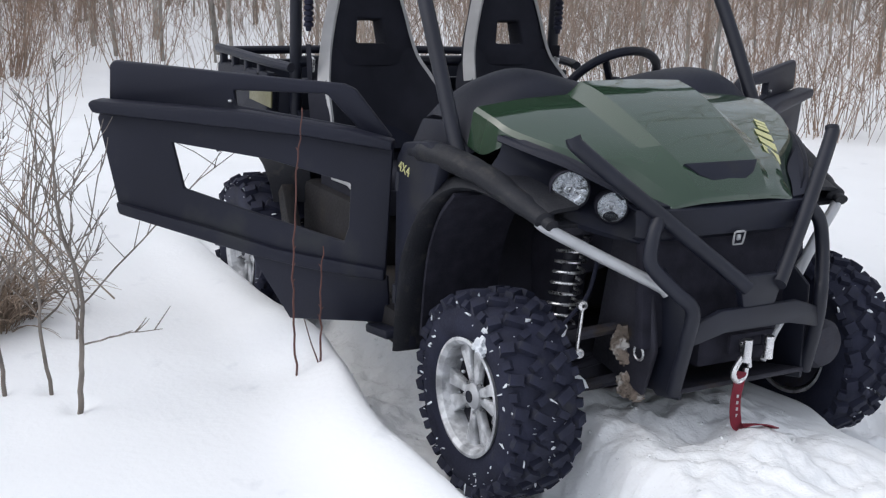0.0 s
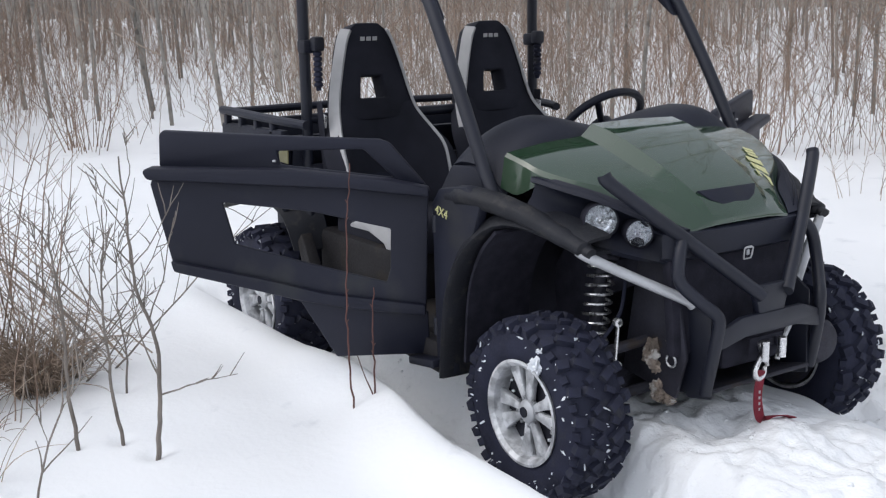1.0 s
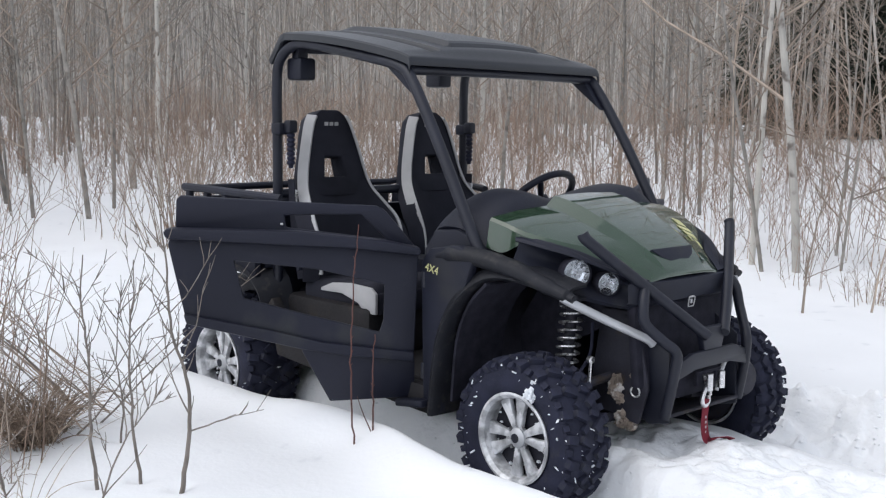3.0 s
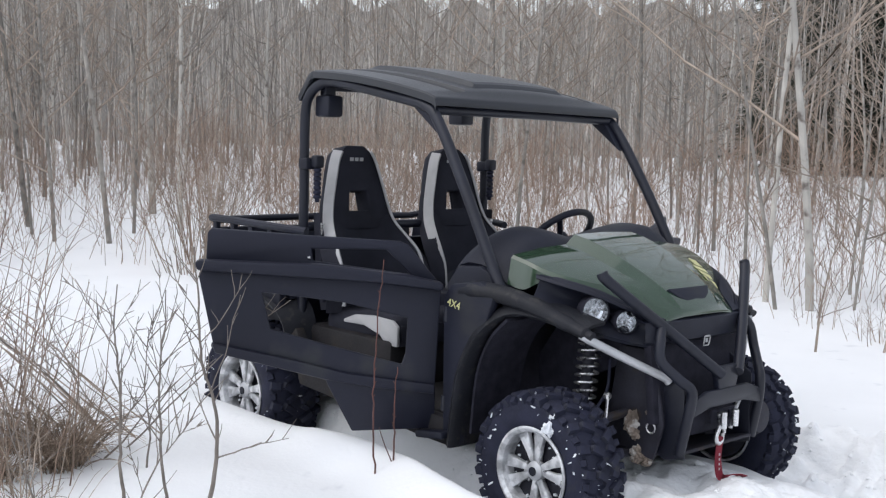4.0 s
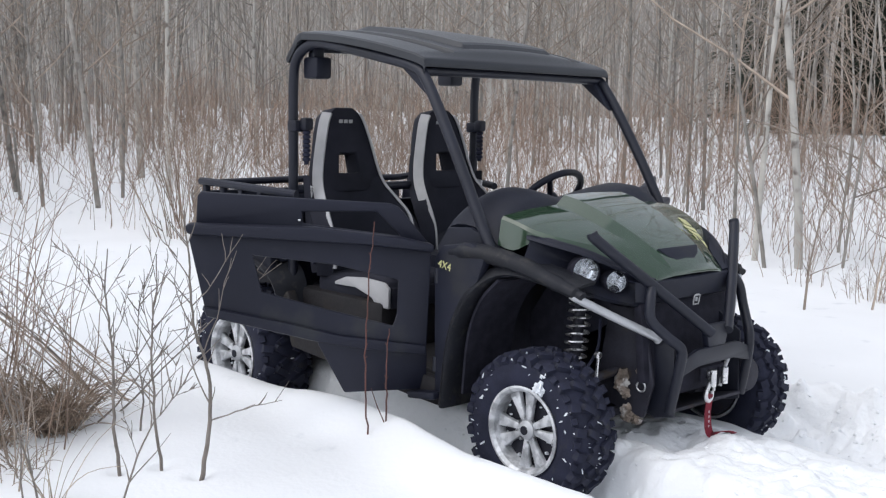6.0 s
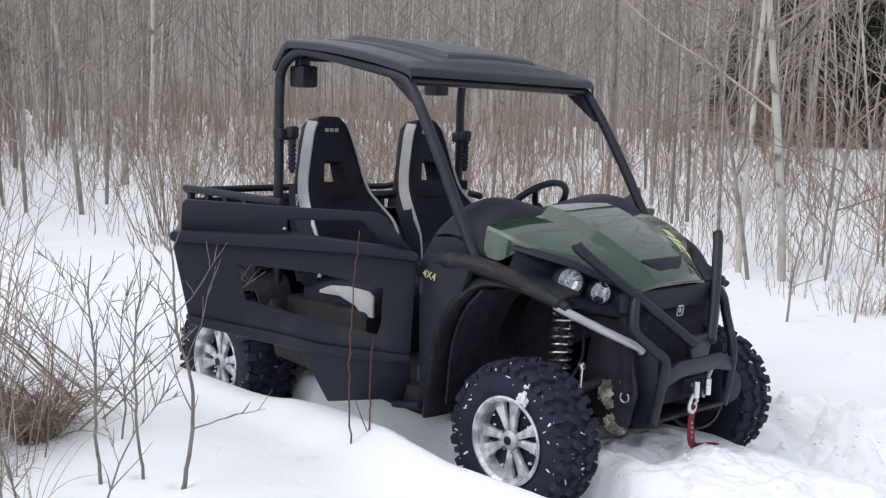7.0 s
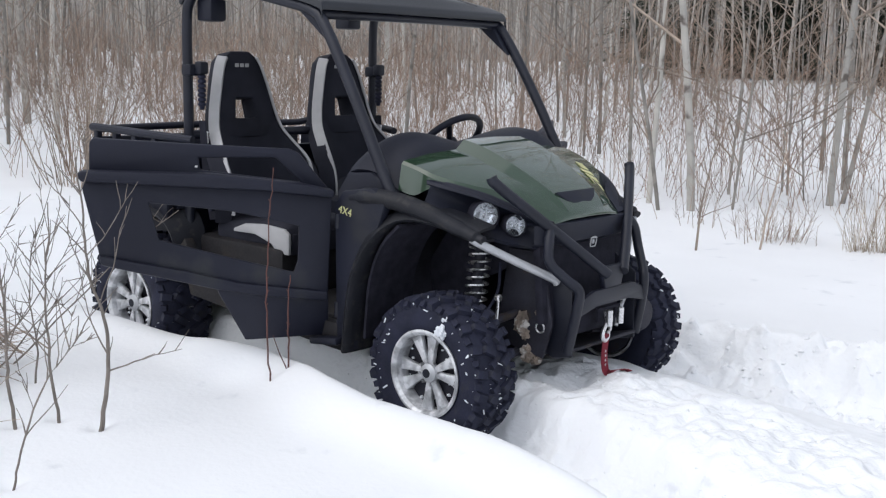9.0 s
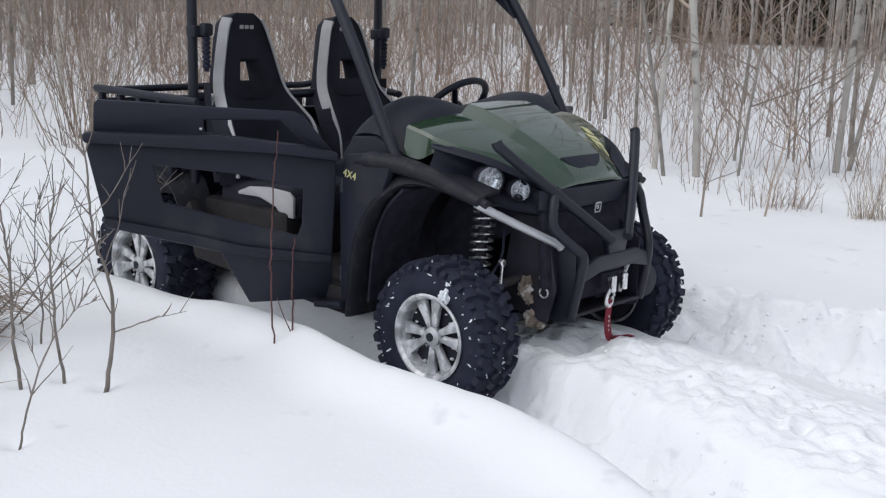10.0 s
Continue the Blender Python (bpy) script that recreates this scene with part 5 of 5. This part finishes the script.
sapling(2, -0.05, -1.79, stemline(((0, 0, 0), (-0.012, 0, 0.18), (-0.015, 0, 0.36), (-0.02, 0.02, 0.55), (-0.035, 0, 0.72), (-0.03, 0, 0.88))), 0.0095,
        ((0.35, dirn(0.5, 0.1, 1), 0.30), (0.45, dirn(-0.8, 0.1, 0.7), 0.42), (0.6, dirn(0.6, -0.1, 0.9), 0.3), (0.66, dirn(-0.5, 0.2, 0.9), 0.34), (0.78, dirn(0.5, 0.2, 0.9), 0.24), (0.85, dirn(-0.7, -0.1, 0.7), 0.22)), "leafless grey sapling forked at the top")
sapling(3, 0.03, -1.66, stemline(((0, 0, 0), (-0.02, 0, 0.2), (-0.03, 0, 0.4), (-0.02, 0, 0.62), (0.0, 0.02, 0.85))), 0.0085,
        ((0.4, dirn(-0.5, 0.1, 0.9), 0.3), (0.5, dirn(0.6, 0.1, 0.9), 0.28), (0.65, dirn(-0.5, 0.1, 0.9), 0.26), (0.75, dirn(0.45, 0, 1), 0.25), (0.88, dirn(-0.3, 0.2, 1), 0.2)), "thin leafless grey sapling")
sapling(4, 0.44, -2.06, stemline(((0, 0, 0), (0.03, 0, 0.12), (0.10, 0, 0.34), (0.17, 0.01, 0.46), (0.26, 0.02, 0.57))), 0.0055,
        ((0.45, dirn(-0.3, 0, 1), 0.16), (0.75, dirn(0.1, 0, 1), 0.16), (0.85, dirn(0.9, 0, 0.5), 0.10)), "thin leaning bare twig with a red tinge")
sapling(5, -0.45, -1.50, stemline(((0, 0, 0), (0.01, 0, 0.2), (-0.01, 0, 0.42), (0.02, 0, 0.66))), 0.006,
        ((0.4, dirn(0.5, 0.2, 0.9), 0.3), (0.6, dirn(-0.5, 0.1, 0.9), 0.28), (0.8, dirn(0.4, -0.2, 1), 0.2)), "thin leafless grey sapling")

# long stems bent over towards the open snow
for k, (x, y, n, h, lean) in enumerate(((-0.95, -1.42, 4, 1.25, (-0.95, -0.90)), (-0.75, -1.62, 3, 1.0, (0.6, 0.55)), (-1.25, -1.30, 3, 1.2, (-0.7, -0.6)))):
    shrub(x, y, n, h, 0.35, 0.0048, M_SAPLING, 440 + k, "bent_shrub", "grey leafless shrub with stems bent over sideways", "shrub", "bent shrubs", 7, lean)

# two red shoots before the door
for k, (x, y, rows) in enumerate(((0.434, -0.993, ((0, 0, 0), (-0.012, 0, 0.16), (-0.018, 0, 0.34), (-0.01, 0, 0.54), (0.0, 0, 0.74), (0.010, 0, 0.86))), (0.46, -0.93, ((0, 0, 0), (0.002, 0, 0.14), (0.0, 0, 0.28), (0.008, 0, 0.40))))):
    s = Stems()
    ln = np.array([tuple(p) for p in curve_pts(stemline(rows), 5)])
    rs = np.random.RandomState(70 + k)
    ln[:, :2] += rs.normal(0, 0.0022, (len(ln), 2))
    ln[:, 2] -= 0.03
    s.add(ln, 0.0040, 0.0020, 6)
    if k:
        s.add(wander(rs, (0, 0, -0.02), dirn(-0.5, 0, 1), 0.16, 5, 0.12), 0.0028, 0.0014, 5)
    for j in range(5):
        p = at_along(ln, rs.uniform(0.3, 0.95))
        s.add(wander(rs, p, dirn(rs.choice([-1, 1]), 0, 1.6), 0.014, 2, 0.1), 0.0022, 0.001, 4)
    ob = part_mesh("red_shoot", s.mesh("red_shoot"), M_REDTWIG)
    ob.location = (x, y, gz(x, y))
    tagged(ob, "straight red-barked shoot in the snow beside the open door", "shoot", "red shoots by the door")

# brush and weeds at the clearing's near edge
GREYBRUSH = "tangle of thin leafless brown stems in snow"
for k, (x, y, n, h, sp) in enumerate(((-0.80, -2.10, 10, 1.1, 0.55), (-1.15, -1.85, 12, 1.2, 0.55), (-0.55, -1.95, 7, 0.85, 0.5), (-1.5, -2.2, 13, 1.3, 0.6), (-1.9, -1.8, 11, 1.2, 0.6), (-0.48, -2.22, 4, 0.8, 0.45), (-2.3, -2.3, 15, 1.4, 0.6), (-1.0, -1.68, 8, 0.9, 0.6), (-1.7, -1.6, 9, 1.1, 0.6), (-2.6, -1.8, 12, 1.3, 0.6))):
    shrub(x, y, n, h, sp, 0.0036, M_BRUSH if k % 3 else M_TWIG, 400 + k, "brush_clump", GREYBRUSH, "brush", "brush clumps beside the vehicle", 6)
for k, (x, y, n, h) in enumerate(((-0.66, -1.77, 240, 0.46), (-0.75, -1.69, 170, 0.42), (-0.70, -2.02, 170, 0.38), (-0.90, -2.19, 150, 0.36), (-0.38, -2.03, 40, 0.20), (-1.25, -2.05, 150, 0.5), (-1.7, -2.1, 130, 0.5), (-1.0, -1.80, 160, 0.42))):
    grass_tuft(x, y, n, h, 500 + k, M_STRAW, droop=2.2, spread=0.08)
for k, (x, y, n, h) in enumerate(((0.07, -2.10, 12, 0.50), (-0.22, -2.15, 9, 0.26))):
    grass_tuft(x, y, n, h, 540 + k, droop=2.0, spread=0.04)
for k, (x, y, n, h) in enumerate(((0.06, -2.11, 3, 0.72), (-0.22, -2.12, 3, 0.85), (-0.40, -2.02, 4, 0.95))):
    shrub(x, y, n, h, 0.32, 0.0038, M_TWIG if k else M_SAPLING, 560 + k, "brush_clump", GREYBRUSH, "brush", "brush clumps beside the vehicle", 7)
# long grey canes lying across the brush
rs = np.random.RandomState(81)
for k in range(6):
    s = Stems()
    a = np.array(stemline(((0.55 + rs.uniform(-0.12, 0.1), rs.uniform(-0.1, 0.1), 0.06), (0.1, 0.1, 0.34 + rs.uniform(-0.05, 0.06)), (-0.55, 0.2, 0.74 + rs.uniform(-0.1, 0.1)))))
    s.add(np.array([tuple(p) for p in curve_pts(a, 4)]) + rs.normal(0, 0.006, (9, 3)), 0.0036, 0.002, 5)
    x, y = -0.95 + rs.uniform(-0.25, 0.2), -1.75 + rs.uniform(-0.15, 0.15)
    ob = part_mesh("fallen_cane", s.mesh("fallen_cane"), M_TWIG)
    ob.location = (x, y, gz(x, y))
    tagged(ob, "long dead cane leaning through the brush", "cane", "dead canes in the brush")

# shrubs at the wood's edge
for k, (x, y, n, h) in enumerate(((-6.2, 2.0, 40, 1.9), (-7.0, 2.6, 40, 2.1), (-5.6, 3.2, 34, 1.8), (-9.5, -0.6, 46, 2.1), (-10.4, -1.2, 46, 2.2), (-8.4, 0.6, 24, 1.5), (-4.8, 4.2, 30, 1.7), (-3.4, 5.4, 26, 1.5), (-6.5, 4.4, 30, 1.9))):
    shrub(x, y, n, h, 0.75, 0.006, M_BRUSH if k % 2 else M_TWIG, 600 + k, "shrub", "many-stemmed leafless brown shrub in snow", "shrub", "shrubs at the wood's edge", 6)
for k, (x, y, n, h, sp) in enumerate(((-0.148, 3.42, 1, 1.9, 0.1), (0.13, 3.76, 1, 1.3, 0.25), (0.02, 4.15, 16, 0.42, 0.7), (0.17, 4.25, 14, 0.4, 0.7), (-0.6, 4.3, 8, 0.6, 0.6), (-0.9, 4.6, 8, 0.7, 0.6), (0.45, 5.9, 4, 1.3, 0.4), (-1.3, 4.2, 6, 0.6, 0.6), (-0.15, 6.2, 5, 1.4, 0.4))):
    shrub(x, y, n, h, sp, 0.010 if n == 1 else 0.0032, M_TWIG if n == 1 else M_BRUSH, 700 + k, "seedling" if n == 1 else "shrub", "thin bare seedling in the open snow" if n == 1 else "small brown leafless shrub in the snow", "seedling" if n == 1 else "shrub", "small plants in the open snow", 7)
for k, (x, y) in enumerate(((0.70, 4.35), (0.84, 4.45), (0.95, 4.6), (0.05, 4.2), (0.2, 4.3))):
    grass_tuft(x, y, 60 if k < 3 else 24, 0.55 if k < 3 else 0.3, 800 + k, spread=0.12)

# a wall of distant wood that closes the view all round
bm = bmesh.new()
rs = np.random.RandomState(91)
n = 360
ring = []
for k in range(n):
    a = k * math.tau / n
    h = 13.5 + 2.2 * rs.rand()
    ring.append((bm.verts.new((95 * math.cos(a), 95 * math.sin(a), -2)), bm.verts.new((95 * math.cos(a), 95 * math.sin(a), h))))
for k in range(n):
    a, b = ring[k], ring[(k + 1) % n]
    bm.faces.new((a[0], b[0], b[1], a[1]))
tagged(part("backdrop", bm, M_FAR, smooth=False), "hazy grey-brown line of distant leafless woods", "woods", kind="structure")
